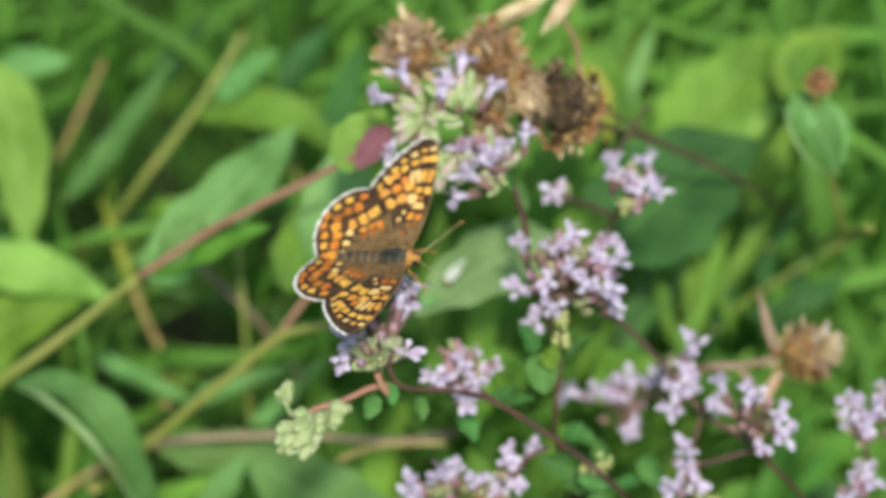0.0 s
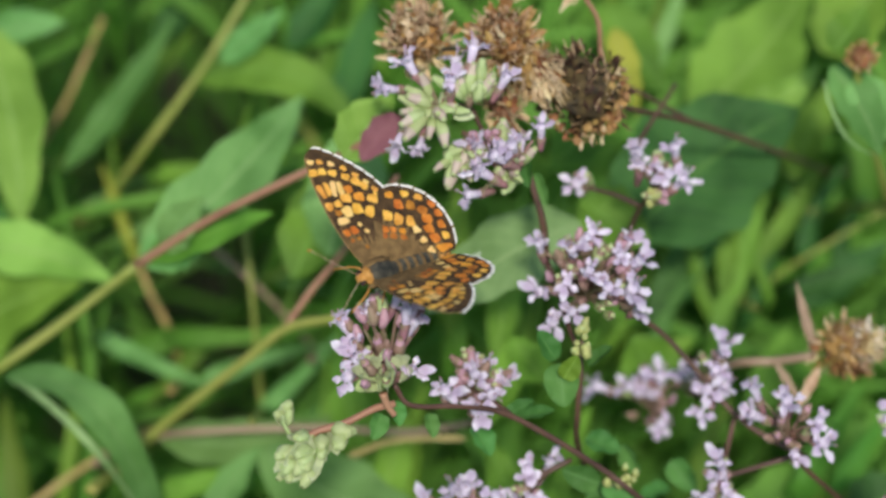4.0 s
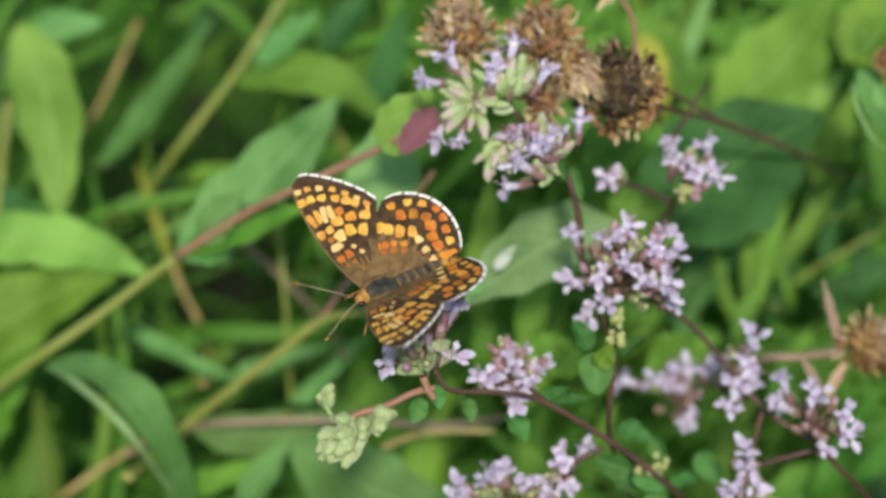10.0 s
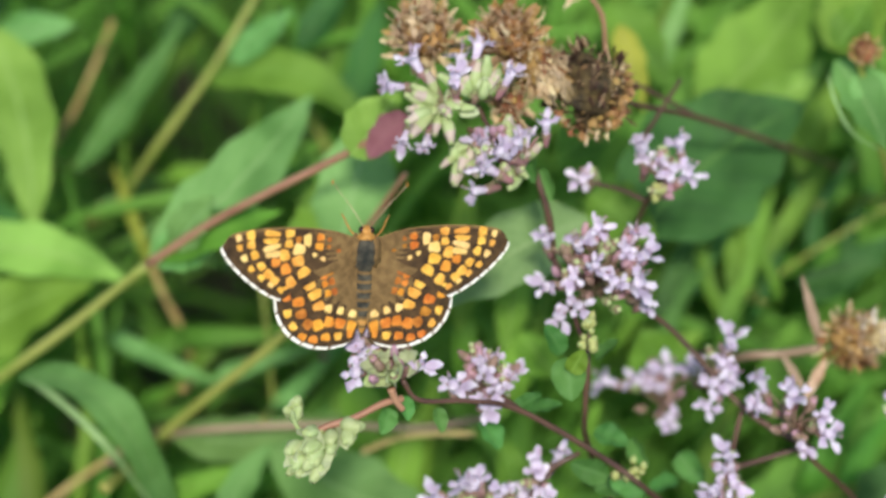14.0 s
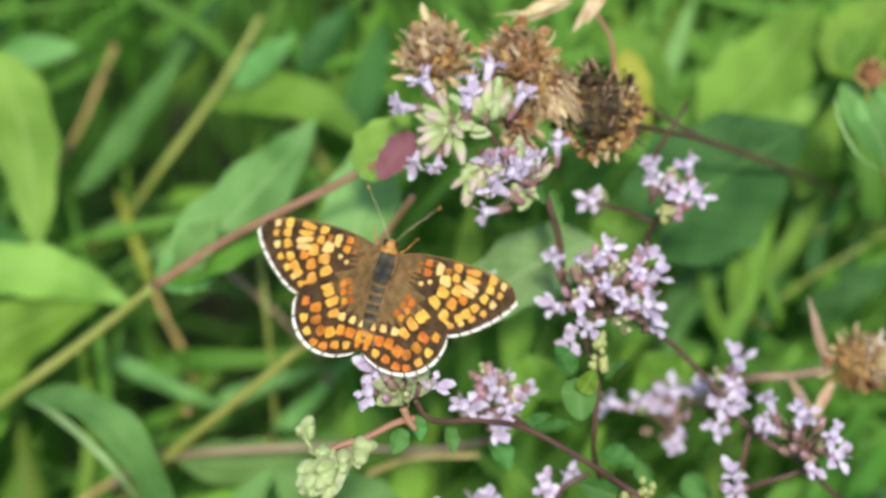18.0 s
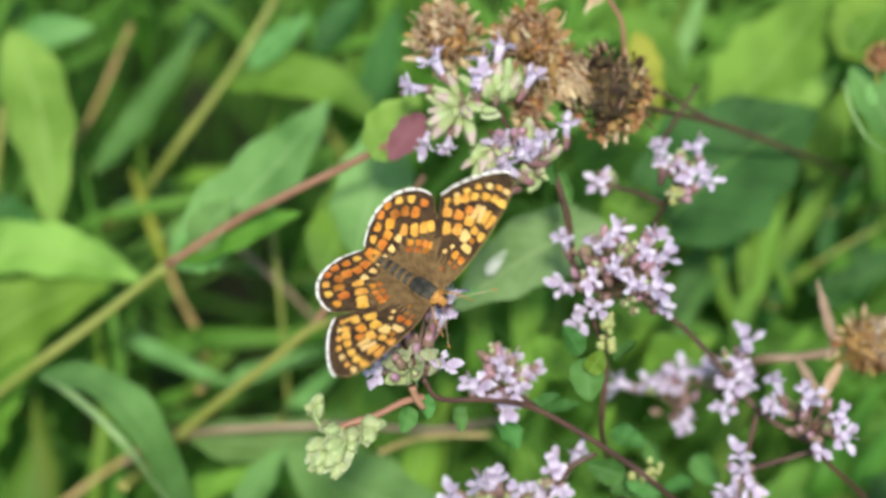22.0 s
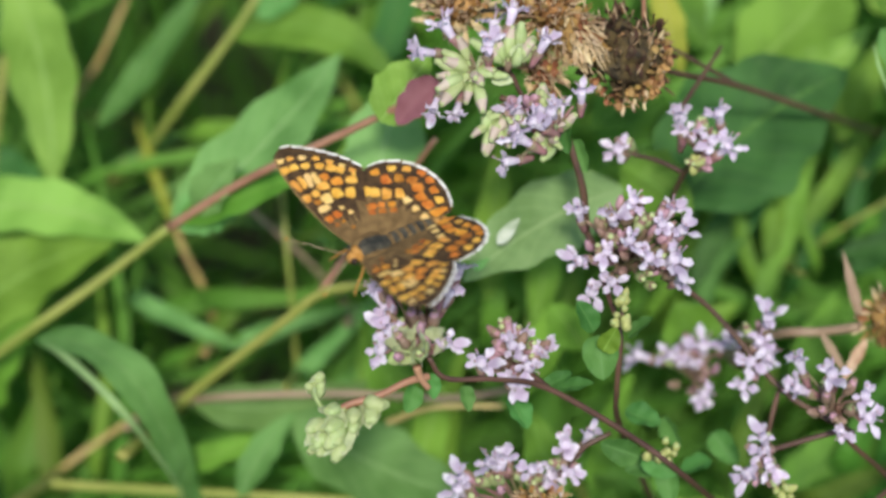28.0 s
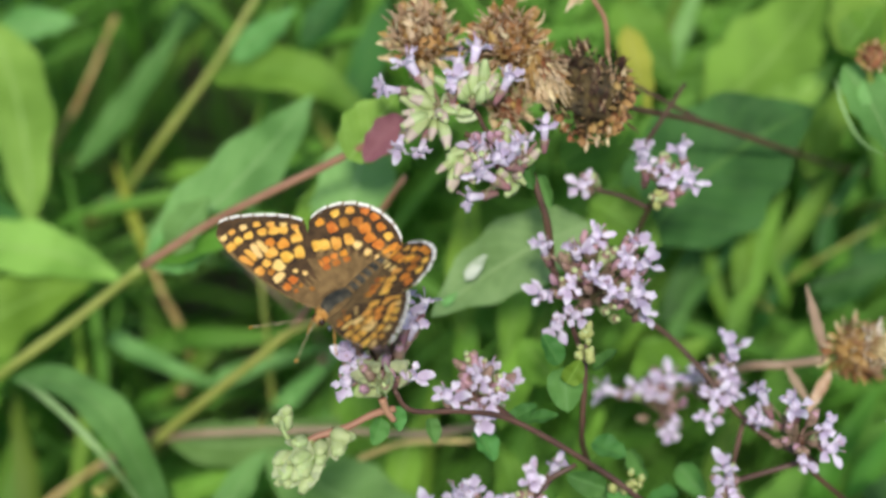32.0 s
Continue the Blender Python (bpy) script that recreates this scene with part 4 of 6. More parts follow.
stem(knapweed, [P(23.6, 27.0, 6), P(23.1, 32.0, 8), P(21.0, 35.6, 10), P(20.2, 40.5, 12)], 0.34, 0.3, STEM_RED, "side_stem")
for a, b, w in ((P(19.0, 38.6, 12), P(9.2, 34.6, 10), 1.9), (P(17.6, 37.0, 11), P(10.6, 34.2, 9), 0.9), (P(12.4, 35.9, 10), P(6.4, 35.4, 8), 0.35), (P(22.6, 39.6, 14), P(17.6, 32.7, 12), 1.8), (P(23.0, 39.4, 14), P(19.4, 33.6, 13), 1.2)):
    leaf(knapweed, a, b, w / 1000, HUSK_STRAW, name="dry_bract", fold=0.5)
stem(knapweed, [P(28.8, 15.5, 6), P(31.4, 19.2, 3), P(34.4, 23.7, 0)], 0.34, 0.26, STEM_DARK, "side_stem")

knapweed = thing("dried_knapweed", down(P(49.9, -30.2, -30)), "dry brown knapweed head with a pale torn middle", "dried plant", "dried knapweeds")
stem(knapweed, [down(P(37.9, -19.8, -30)), P(37.9, -19.8, -30), P(43.2, -15.8, -6), P(48.6, -15.3, -3), P(53.5, -14.4, 0)], 0.7, 0.65, STEM_PINK)
seed_head(knapweed, P(58.3, -13.2, 0), (4.3, 4.6), "gold", RIGHT * 0.7 + OUT * 0.6, 170, "brown seed head with a pale middle", k=0.8)
seed_head(knapweed, P(60.4, -12.2, 3.4), (1.5, 1.4), "fluff", RIGHT * 0.6 + OUT * 0.7, 34, "pale fluffy seeds", k=0.7)
leaf(knapweed, P(53.9, -14.4, 0), P(50.9, -3.8, 2), 0.0015, STEM_PINK, name="dry_bract", fold=0.5)
leaf(knapweed, P(54.6, -16.0, 0), P(50.5, -22.2, 4), 0.0016, HUSK_PALE, name="dry_bract", fold=0.5)
leaf(knapweed, P(48.5, -15.3, -2), P(52.0, -21.5, 2), 0.0012, STEM_PINK, name="dry_bract", fold=0.5)

# ---- broad-leaved meadow plants ----
weed = thing("meadow_plant", down(P(-80.0, -31.8, -60)), "tall meadow plant with a reddening stem and lance-shaped leaves", "wild plant", "meadow plants")
stem(weed, [down(P(-82.7, -30.0, -60)), P(-82.7, -30.0, -60), P(-71.3, -21.2, -42), P(-56.5, -11.2, -32), P(-43.5, -1.9, -21)], 0.9, 0.7, STEM_GREEN)
stem(weed, [P(-43.5, -1.9, -21), P(-31.3, 5.2, -12), P(-15.7, 12.3, 0), P(-8.2, 15.6, 9)], 0.68, 0.5, STEM_RED, "upper_stem", "reddish upper stem")
leaf(weed, P(-43.3, -1.7, -23), P(-19.8, 24.1, -40), 0.0108, PALE, bend=0.05, sag=0.06, fold=0.3, wave=0.08)
leaf(weed, P(-42.1, -1.2, -20), P(-22.7, 5.8, -14), 0.0055, GREEN, bend=-0.03, fold=0.2)
leaf(weed, P(-42.3, -2.1, -22), P(-32.3, 1.3, -24), 0.0072, PALE, fold=0.2, bend=-0.1)
leaf(weed, P(-39.4, 0.6, -19), P(-32.6, 8.2, -13), 0.0062, PALE, fold=0.4)
leaf(weed, P(-11.8, 13.2, 6), P(-5.0, 22.0, 8), 0.0082, LIME, fold=0.2)
leaf(weed, P(-3.6, 18.4, 12), P(-9.2, 12.6, 13), 0.0046, PURPLE, fold=0.35, bend=0.06, full=0.6)
leaf(weed, P(-15.2, -0.5, -22), P(-9.3, 22.6, -28), 0.0115, PALE, fold=0.15)
leaf(weed, P(-20.5, -3.9, -26), P(-13.7, 14.1, -30), 0.0095, GREEN, fold=0.2)

weed = thing("meadow_plant", down(P(-55.9, -41.2, -60)), "meadow plant with a green forked stem and arching leaves", "wild plant", "meadow plants")
stem(weed, [down(P(-50.1, -34.9, -50)), P(-50.1, -34.9, -50), P(-41.6, -27.0, -38), P(-27.3, -15.8, -24), P(-20.9, -11.0, -18), P(-13.1, -9.4, -12)], 0.95, 0.7, STEM_GREEN)
stem(weed, [P(-21.4, -11.1, -18), P(-17.6, -5.6, -20), P(-13.5, -0.5, -22), P(-4.7, 11.0, -10)], 0.5, 0.4, STEM_RED, "side_stem")
strap(weed, [P(-64.2, -18.8, -30), P(-56.1, -19.0, -23), P(-48.6, -23.2, -18), P(-44.4, -31.1, -22), P(-41.7, -40.7, -32), P(-40.4, -51.4, -44)], 0.0064, SAGE, OUT + UP * 0.3 + RIGHT * 0.6, 0.2, blunt=0.0, full=0.75)
strap(weed, [P(-62.9, -19.2, -28), P(-57.7, -21.3, -21), P(-50.9, -26.6, -16), P(-46.3, -33.1, -20), P(-42.8, -40.9, -29), P(-41.2, -51.1, -42)], 0.0013, GLAUCOUS, OUT + UP * 0.1 - RIGHT * 0.5, 0.1, "leaf_edge", "pale edge of the arching leaf", blunt=0.0, full=0.75)
leaf(weed, P(-42.7, -28.3, -40), P(-14.5, -25.6, -44), 0.0075, SAGE, bend=0.1, fold=0.2)
leaf(weed, P(-46.5, -38.7, -42), P(-29.3, -32.7, -38), 0.0042, BRIGHT, bend=0.05, fold=0.35)
leaf(weed, P(-33.9, -42.0, -30), P(-25.9, -29.5, -34), 0.0048, SAGE, bend=-0.05, fold=0.4)
leaf(weed, P(-26.3, -30.2, -34), P(2.4, -42.1, -30), 0.0125, SAGE, bend=0.06, fold=0.15)

weed = thing("meadow_plant", down(P(-83.3, -14.3, -90)), "leafy meadow plant with broad bright yellow-green leaves", "wild plant", "meadow plants")
stem(weed, [down(P(-83.5, -10.1, -80)), P(-83.5, -10.1, -80), P(-78.7, 3.4, -70), P(-76.5, 28.2, -75)], 1.0, 0.7, STEM_GREEN)
leaf(weed, P(-73.5, 36.7, -62), P(-65.2, 2.8, -52), 0.0108, LIME, bend=-0.06, fold=0.2, sag=0.05)
leaf(weed, P(-80.7, -0.3, -50), P(-49.7, -5.0, -48), 0.0092, LIME, bend=-0.08, fold=0.25, sag=0.05)
leaf(weed, P(-81.2, -20.3, -52), P(-55.3, -5.0, -50), 0.0125, BRIGHT, bend=-0.1, fold=0.2)
leaf(weed, P(-81.9, -35.5, -60), P(-67.5, -16.8, -52), 0.0125, BRIGHT, bend=-0.1, fold=0.2)
leaf(weed, P(-80.3, 15.8, -74), P(-74.4, 35.7, -74), 0.009, DARK)
leaf(weed, P(-73.1, 36.1, -66), P(-59.4, 36.8, -62), 0.0058, PALE)
leaf(weed, P(-83.8, 8.1, -72), P(-66.8, 1.4, -66), 0.009, DARK)

weed = thing("meadow_plant", down(P(-16.2, 11.6, -120)), "meadow plant with long grey-green leaves in the grass", "wild plant", "meadow plants")
stem(weed, [down(P(-16.5, 9.2, -100)), P(-16.5, 9.2, -100), P(-23.6, 24.6, -85), P(-29.1, 34.0, -80)], 0.9, 0.6, STEM_GREEN)
leaf(weed, P(-38.3, 27.6, -62), P(-11.4, 19.6, -58), 0.0076, GREEN, bend=-0.16, fold=0.2, sag=0.05)
leaf(weed, P(-34.1, 30.3, -60), P(-23.5, 38.8, -58), 0.0048, PALE, fold=0.3)
leaf(weed, P(-61.2, 13.2, -72), P(-41.7, 38.9, -66), 0.0046, SAGE, fold=0.3, bend=0.03)
leaf(weed, P(-47.4, 34.1, -80), P(-36.4, 47.1, -76), 0.005, DARK, fold=0.3)
leaf(weed, P(-23.9, 33.5, -74), P(-15.3, 44.9, -74), 0.0055, DARK)
leaf(weed, P(-14.9, 21.5, -60), P(-9.4, 41.3, -66), 0.0056, DARK)
leaf(weed, P(2.5, -13.1, -40), P(4.4, 11.7, -44), 0.0055, BRIGHT, fold=0.4)
leaf(weed, P(10.0, -16.6, -40), P(12.8, 2.8, -42), 0.0052, BRIGHT, fold=0.4)

weed = thing("meadow_plant", down(P(14.5, -5.5, -60)), "broad green leaf flecked with white between the flower heads", "wild plant", "meadow plants")
stem(weed, [down(P(22.9, -4.3, -40)), P(22.9, -4.3, -40), P(20.0, 2.6, -12)], 0.9, 0.7, STEM_GREEN)
leaf(weed, P(21.6, 4.3, -10), P(-0.6, -8.5, 2), 0.0112, GLAUCOUS, bend=0.05, fold=0.15)
bm = bmesh.new()
blade(bm, (P(4.1, -3.3, 3.4), P(5.7, -1.3, 4), P(7.1, 0.3, 4)), 0.0018, OUT, n=8, across=4, fold=0.1, wave=0.15, shape=0.8)
part("white_fleck", bm, FLECK, weed, "white fleck on the leaf", at=P(5.7, -1.3, 4))
bm = bmesh.new()
blade(bm, (P(0.9, -6.9, 3.4), P(2.0, -5.9, 4), P(3.1, -5.1, 4)), 0.0012, OUT, n=6, across=2, fold=0.1, wave=0.15, shape=0.8)
part("white_fleck", bm, PALE, weed, "", at=P(2.0, -5.9, 4))
leaf(weed, P(17.8, 12.8, -20), P(30.1, 24.0, -26), 0.0075, GREEN)
leaf(weed, P(22.1, 7.7, -22), P(32.1, 0.9, -20), 0.0095, GREEN)

weed = thing("meadow_plant", down(P(62.9, 7.9, -110)), "meadow plant with large smooth bright green leaves", "wild plant", "meadow plants")
stem(weed, [down(P(62.5, 6.6, -90)), P(62.5, 6.6, -90), P(57.5, 27.7, -80), P(55.7, 43.1, -80)], 1.0, 0.8, STEM_GREEN)
leaf(weed, P(29.9, 2.0, -28), P(56.0, 21.6, -34), 0.0220, DARK, bend=-0.06, fold=0.12, wave=0.02)
leaf(weed, P(42.0, 21.2, -62), P(61.6, 43.7, -66), 0.0165, BRIGHT, bend=0.05, fold=0.1, wave=0.01)
leaf(weed, P(46.7, 21.9, -42), P(59.9, 28.9, -40), 0.0056, LIME, fold=0.4, bend=0.14)
leaf(weed, P(27.8, 34.0, -34), P(30.9, 20.1, -26), 0.0046, YELLOWING, fold=0.3)
leaf(weed, P(27.1, 38.8, -50), P(35.8, 25.0, -46), 0.0085, GREEN)
leaf(weed, P(35.2, 26.3, -70), P(42.4, 46.3, -72), 0.0030, PALE)
leaf(weed, P(57.0, 11.6, -52), P(63.1, 26.9, -50), 0.0058, BRIGHT)
leaf(weed, P(62.1, 31.8, -56), P(73.1, 43.6, -56), 0.0115, BRIGHT)
leaf(weed, P(34.5, -11.9, -56), P(43.2, 6.4, -60), 0.0040, DARK, fold=0.2)
leaf(weed, P(44.6, -14.7, -56), P(54.3, 10.0, -60), 0.0038, GREEN, fold=0.2)
leaf(weed, P(45.5, -7.2, -46), P(47.5, 7.1, -48), 0.0034, GREEN, fold=0.4)
leaf(weed, P(51.4, -3.8, -60), P(63.8, 14.6, -62), 0.0034, GREEN)
leaf(weed, P(57.9, -6.6, -60), P(72.3, -3.0, -58), 0.0040, DARK)
leaf(weed, P(60.0, -9.4, -62), P(75.1, 1.6, -64), 0.0055, DARK)
leaf(weed, P(64.2, -39.9, -60), P(73.5, -25.1, -60), 0.0065, GREEN)
leaf(weed, P(48.1, -44.9, -56), P(67.6, -33.3, -58), 0.0105, GREEN, fold=0.2)
leaf(weed, P(60.9, -34.0, -56), P(76.8, -26.9, -58), 0.006, GREEN)
leaf(weed, P(50.8, -50.5, -56), P(61.8, -40.4, -56), 0.008, GREEN)
leaf(weed, P(63.6, -40.6, -30), P(72.2, -33.8, -30), 0.009, DARK)
leaf(weed, P(28.3, -22.2, -44), P(41.0, -13.5, -46), 0.0062, BRIGHT)
leaf(weed, P(49.9, -26.0, -46), P(56.7, -11.9, -50), 0.0056, GREEN)

weed = thing("meadow_plant", down(P(75.1, 10.1, -70)), "wild plant with a small brown bud over a pale-edged leaf", "wild plant", "meadow plants")
stem(weed, [down(P(70.5, 6.9, -40)), P(70.5, 6.9, -40), P(63.2, 19.0, -14), P(60.0, 26.2, -3)], 0.7, 0.5, STEM_GREEN)
leaf(weed, P(56.8, 26.4, -6), P(63.6, 13.6, -4), 0.0066, SAGE, fold=0.35, bend=-0.07)
leaf(weed, P(60.9, 25.6, -6), P(65.3, 15.8, -6), 0.0066, PALE, fold=0.3, bend=0.05)
strap(weed, [P(55.6, 24.6, -4), P(56.6, 20.4, -3), P(59.0, 16.0, -3), P(63.0, 13.4, -3)], 0.00042, GLAUCOUS, OUT, 0.1, "leaf_edge", "pale hairy leaf edge", blunt=0.0)
leaf(weed, P(58.0, 28.8, -12), P(63.3, 35.6, -14), 0.006, GREEN)
seed_head(weed, P(60.4, 27.5, 0), (2.1, 1.6), "gold", OUT + UP * 0.2, 110, "small brown bud", hair=0, k=0.38)

weed = thing("meadow_plant", down(P(17.4, -39.7, -40)), "low leafy plant under the oregano stems", "wild plant", "meadow plants")
stem(weed, [down(P(18.0, -45.2, -60)), P(18.0, -45.2, -60), P(13.6, -35.2, -30)], 0.7, 0.5, STEM_GREEN)
leaf(weed, P(13.6, -42.2, -30), P(8.5, -28.0, -26), 0.0065, GREEN, fold=0.3)
leaf(weed, P(23.4, -50.5, -20), P(38.3, -41.4, -26), 0.0105, BRIGHT, fold=0.2)
leaf(weed, P(16.9, -19.3, -22), P(11.9, -12.6, -24), 0.006, BRIGHT)
leaf(weed, P(-9.1, -43.1, -40), P(-3.8, -25.7, -44), 0.0065, BRIGHT, fold=0.4)
leaf(weed, P(13.8, -12.8, -30), P(8.5, -26.3, -26), 0.0055, BRIGHT, fold=0.4)
leaf(weed, P(29.9, -12.7, -26), P(36.1, -23.3, -30), 0.0088, GREEN)
leaf(weed, P(-14.1, -19.9, -36), P(-9.1, -34.2, -40), 0.0070, GREEN)

# dry and green stalks among the grass
stalk = thing("dry_grass_stalk", down(P(-62.1, -0.7, -110)), "yellowish dry grass stalk leaning through the meadow", "grass stalk", "dry stalks")
stem(stalk, [down(P(-57.5, 5.3, -86)), P(-57.5, 5.3, -86), P(-47.0, 16.8, -66), P(-37.0, 29.4, -60), P(-29.5, 41.8, -60)], 0.85, 0.6, STEM_GREEN)
stalk = thing("dry_grass_stalk", down(P(-72.7, 11.9, -120)), "thin brownish grass stalk leaning through the meadow", "grass stalk", "dry stalks")
stem(stalk, [down(P(-70.0, 15.4, -95)), P(-70.0, 15.4, -95), P(-62.5, 24.7, -84), P(-55.6, 39.0, -80)], 0.6, 0.45, STRAW)
stalk = thing("dry_grass_stalk", down(P(-47.9, -24.9, -100)), "bent orange-yellow dry grass stalk", "grass stalk", "dry stalks")
stem(stalk, [down(P(-41.6, -21.8, -78)), P(-41.6, -21.8, -78), P(-43.5, -13.9, -72), P(-46.6, -7.2, -70), P(-48.9, -1.5, -70)], 0.65, 0.5, STRAW)
strap(stalk, [P(-48.6, -2.5, -71), P(-51.1, 4.2, -70), P(-55.0, 14.2, -74)], 0.0017, YELLOWING, OUT + UP * 0.3, 0.3, "blade")
leaf(stalk, P(-53.1, 6.1, -70), P(-57.5, 7.5, -72), 0.0012, STRAW, name="blade")
stalk = thing("dry_grass_stalk", down(P(-22.5, -28.4, -60)), "pinkish fallen stalk lying across the leaves", "grass stalk", "dry stalks")
stem(stalk, [down(P(-51.5, -32.6, -62)), P(-51.5, -32.6, -62), P(-41.8, -28.6, -40), P(-33.3, -27.3, -34), P(-17.5, -26.8, -33), P(-3.6, -27.5, -34), P(6.8, -26.1, -34)], 0.62, 0.5, STEM_PINK)
stem(stalk, [P(-12.1, -30.5, -26), P(-5.2, -28.1, -25), P(5.0, -27.6, -23)], 0.5, 0.4, STRAW, "side_stem")
stalk = thing("dry_grass_stalk", down(P(48.7, -14.9, -90)), "orange dry grass stalk leaning behind the flowers", "grass stalk", "dry stalks")
stem(stalk, [down(P(50.8, -8.7, -72)), P(50.8, -8.7, -72), P(60.2, -1.6, -64), P(74.8, 7.1, -62)], 0.36, 0.28, STEM_GREEN)
stalk = thing("dry_grass_stalk", down(P(-67.1, -44.9, -60)), "straw-yellow stalk lying low across the leaves", "grass stalk", "dry stalks")
stem(stalk, [down(P(-64.9, -42.0, -46)), P(-64.9, -42.0, -46), P(-48.9, -42.2, -40), P(-26.5, -42.8, -36), P(-0.2, -44.1, -34)], 0.75, 0.7, STEM_GREEN)
stalk = thing("dry_grass_stalk", down(P(-68.2, -46.9, -80)), "yellow-green stalk slanting up through the leaves", "grass stalk", "dry stalks")
stem(stalk, [down(P(-66.4, -42.3, -62)), P(-66.4, -42.3, -62), P(-55.4, -34.4, -56), P(-44.6, -28.5, -50)], 0.6, 0.5, STRAW)
stalk = thing("dry_grass_stalk", down(P(-32.1, -22.4, -90)), "thin upright green grass stem", "grass stalk", "dry stalks")
stem(stalk, [down(P(-27.7, -25.7, -62)), P(-27.7, -25.7, -62), P(-28.5, -7.9, -52), P(-30.1, 7.6, -52)], 0.45, 0.35, STEM_GREEN)
stalk = thing("dry_grass_stalk", down(P(-28.1, -14.6, -90)), "dull brown stalk slanting behind the leaves", "grass stalk", "dry stalks")
stem(stalk, [down(P(-19.4, -16.9, -74)), P(-19.4, -16.9, -74), P(-27.2, -7.1, -62), P(-37.9, 2.6, -58)], 0.5, 0.4, STEM_PINK)


# tufts of grass that stand out from the rest
tuft = thing("grass_tuft", down(P(-61.9, -46.9, -80)), "tuft of upright green grass blades under the arching leaf", "grass", "grass tufts")
strap(tuft, [P(-60.8, -46.1, -72) - OUT * 0.1, P(-60.8, -46.1, -72), P(-57.9, -27.2, -60), P(-60.0, -9.8, -64)], 0.0024, BRIGHT, OUT + UP * 0.5 + RIGHT * -0.0, 0.35, "blade")
strap(tuft, [P(-67.0, -48.6, -78) - OUT * 0.1, P(-67.0, -48.6, -78), P(-68.3, -34.5, -66), P(-71.3, -22.2, -70)], 0.0045, GRASS, OUT + UP * 0.0 + RIGHT * -0.3, 0.35, "blade")
strap(tuft, [P(-75.3, -47.1, -82) - OUT * 0.1, P(-75.3, -47.1, -82), P(-72.0, -36.3, -70), P(-68.2, -27.2, -74)], 0.0050, GRASS, OUT + UP * 0.1 + RIGHT * 0.4, 0.35, "blade")
strap(tuft, [P(-64.2, -47.5, -86) - OUT * 0.1, P(-64.2, -47.5, -86), P(-56.7, -33.8, -74), P(-53.3, -22.7, -78)], 0.0040, GRASS, OUT + UP * 0.4 + RIGHT * 0.2, 0.35, "blade")
tuft = thing("grass_tuft", down(P(-45.6, -14.1, -78)), "tangle of thin grass blades crossing behind the stems", "grass", "grass tufts")
strap(tuft, [P(-44.7, -13.8, -70) - OUT * 0.1, P(-44.7, -13.8, -70), P(-30.5, -13.9, -58), P(-17.9, -12.3, -62)], 0.0030, GRASS, OUT + UP * 0.0 + RIGHT * -0.6, 0.35, "blade")
strap(tuft, [P(-39.9, -22.2, -68) - OUT * 0.1, P(-39.9, -22.2, -68), P(-28.7, -18.1, -56), P(-17.8, -15.0, -60)], 0.0030, PALE, OUT + UP * 0.4 + RIGHT * 0.5, 0.35, "blade")
strap(tuft, [P(-54.5, -13.8, -72) - OUT * 0.1, P(-54.5, -13.8, -72), P(-43.9, -19.0, -60), P(-34.9, -23.0, -64)], 0.0030, PALE, OUT + UP * 0.6 + RIGHT * -0.4, 0.35, "blade")
strap(tuft, [P(-53.3, -17.9, -78) - OUT * 0.1, P(-53.3, -17.9, -78), P(-43.9, -14.8, -66), P(-36.2, -14.8, -70)], 0.0040, GRASS, OUT + UP * -0.0 + RIGHT * 0.6, 0.35, "blade")
strap(tuft, [P(-28.9, -27.3, -72) - OUT * 0.1, P(-28.9, -27.3, -72), P(-21.5, -20.3, -60), P(-15.2, -13.8, -64)], 0.0030, PALE, OUT + UP * 0.1 + RIGHT * 0.4, 0.35, "blade")
strap(tuft, [P(-36.7, -14.1, -76) - OUT * 0.1, P(-36.7, -14.1, -76), P(-41.3, -19.6, -64), P(-47.4, -26.0, -68)], 0.0030, GRASS, OUT + UP * 0.3 + RIGHT * 0.5, 0.35, "blade")
tuft = thing("grass_tuft", down(P(-67.5, 6.4, -98)), "tuft of long grass blades slanting through the meadow", "grass", "grass tufts")
strap(tuft, [P(-56.2, 16.3, -96) - OUT * 0.1, P(-56.2, 16.3, -96), P(-46.6, 29.6, -84), P(-37.4, 43.4, -88)], 0.0034, BRIGHT, OUT + UP * 0.4 + RIGHT * -0.1, 0.35, "blade")
strap(tuft, [P(-46.7, 8.2, -90) - OUT * 0.1, P(-46.7, 8.2, -90), P(-32.1, 11.7, -78), P(-19.6, 13.7, -82)], 0.0040, GRASS, OUT + UP * 0.5 + RIGHT * -0.5, 0.35, "blade")
strap(tuft, [P(-49.8, 12.2, -92) - OUT * 0.1, P(-49.8, 12.2, -92), P(-37.9, 13.0, -80), P(-27.5, 10.9, -84)], 0.0030, BRIGHT, OUT + UP * 0.2 + RIGHT * 0.5, 0.35, "blade")
tuft = thing("grass_tuft", down(P(-20.4, 24.2, -100)), "tuft of upright grass blades behind the flower heads", "grass", "grass tufts")
strap(tuft, [P(-20.1, 23.9, -92) - OUT * 0.1, P(-20.1, 23.9, -92), P(-17.1, 34.4, -80), P(-16.5, 45.8, -84)], 0.0032, GREEN, OUT + UP * 0.0 + RIGHT * -0.5, 0.35, "blade")
strap(tuft, [P(-16.0, 22.7, -88) - OUT * 0.1, P(-16.0, 22.7, -88), P(-13.4, 34.0, -76), P(-10.7, 45.4, -80)], 0.0044, GREEN, OUT + UP * 0.6 + RIGHT * -0.3, 0.35, "blade")
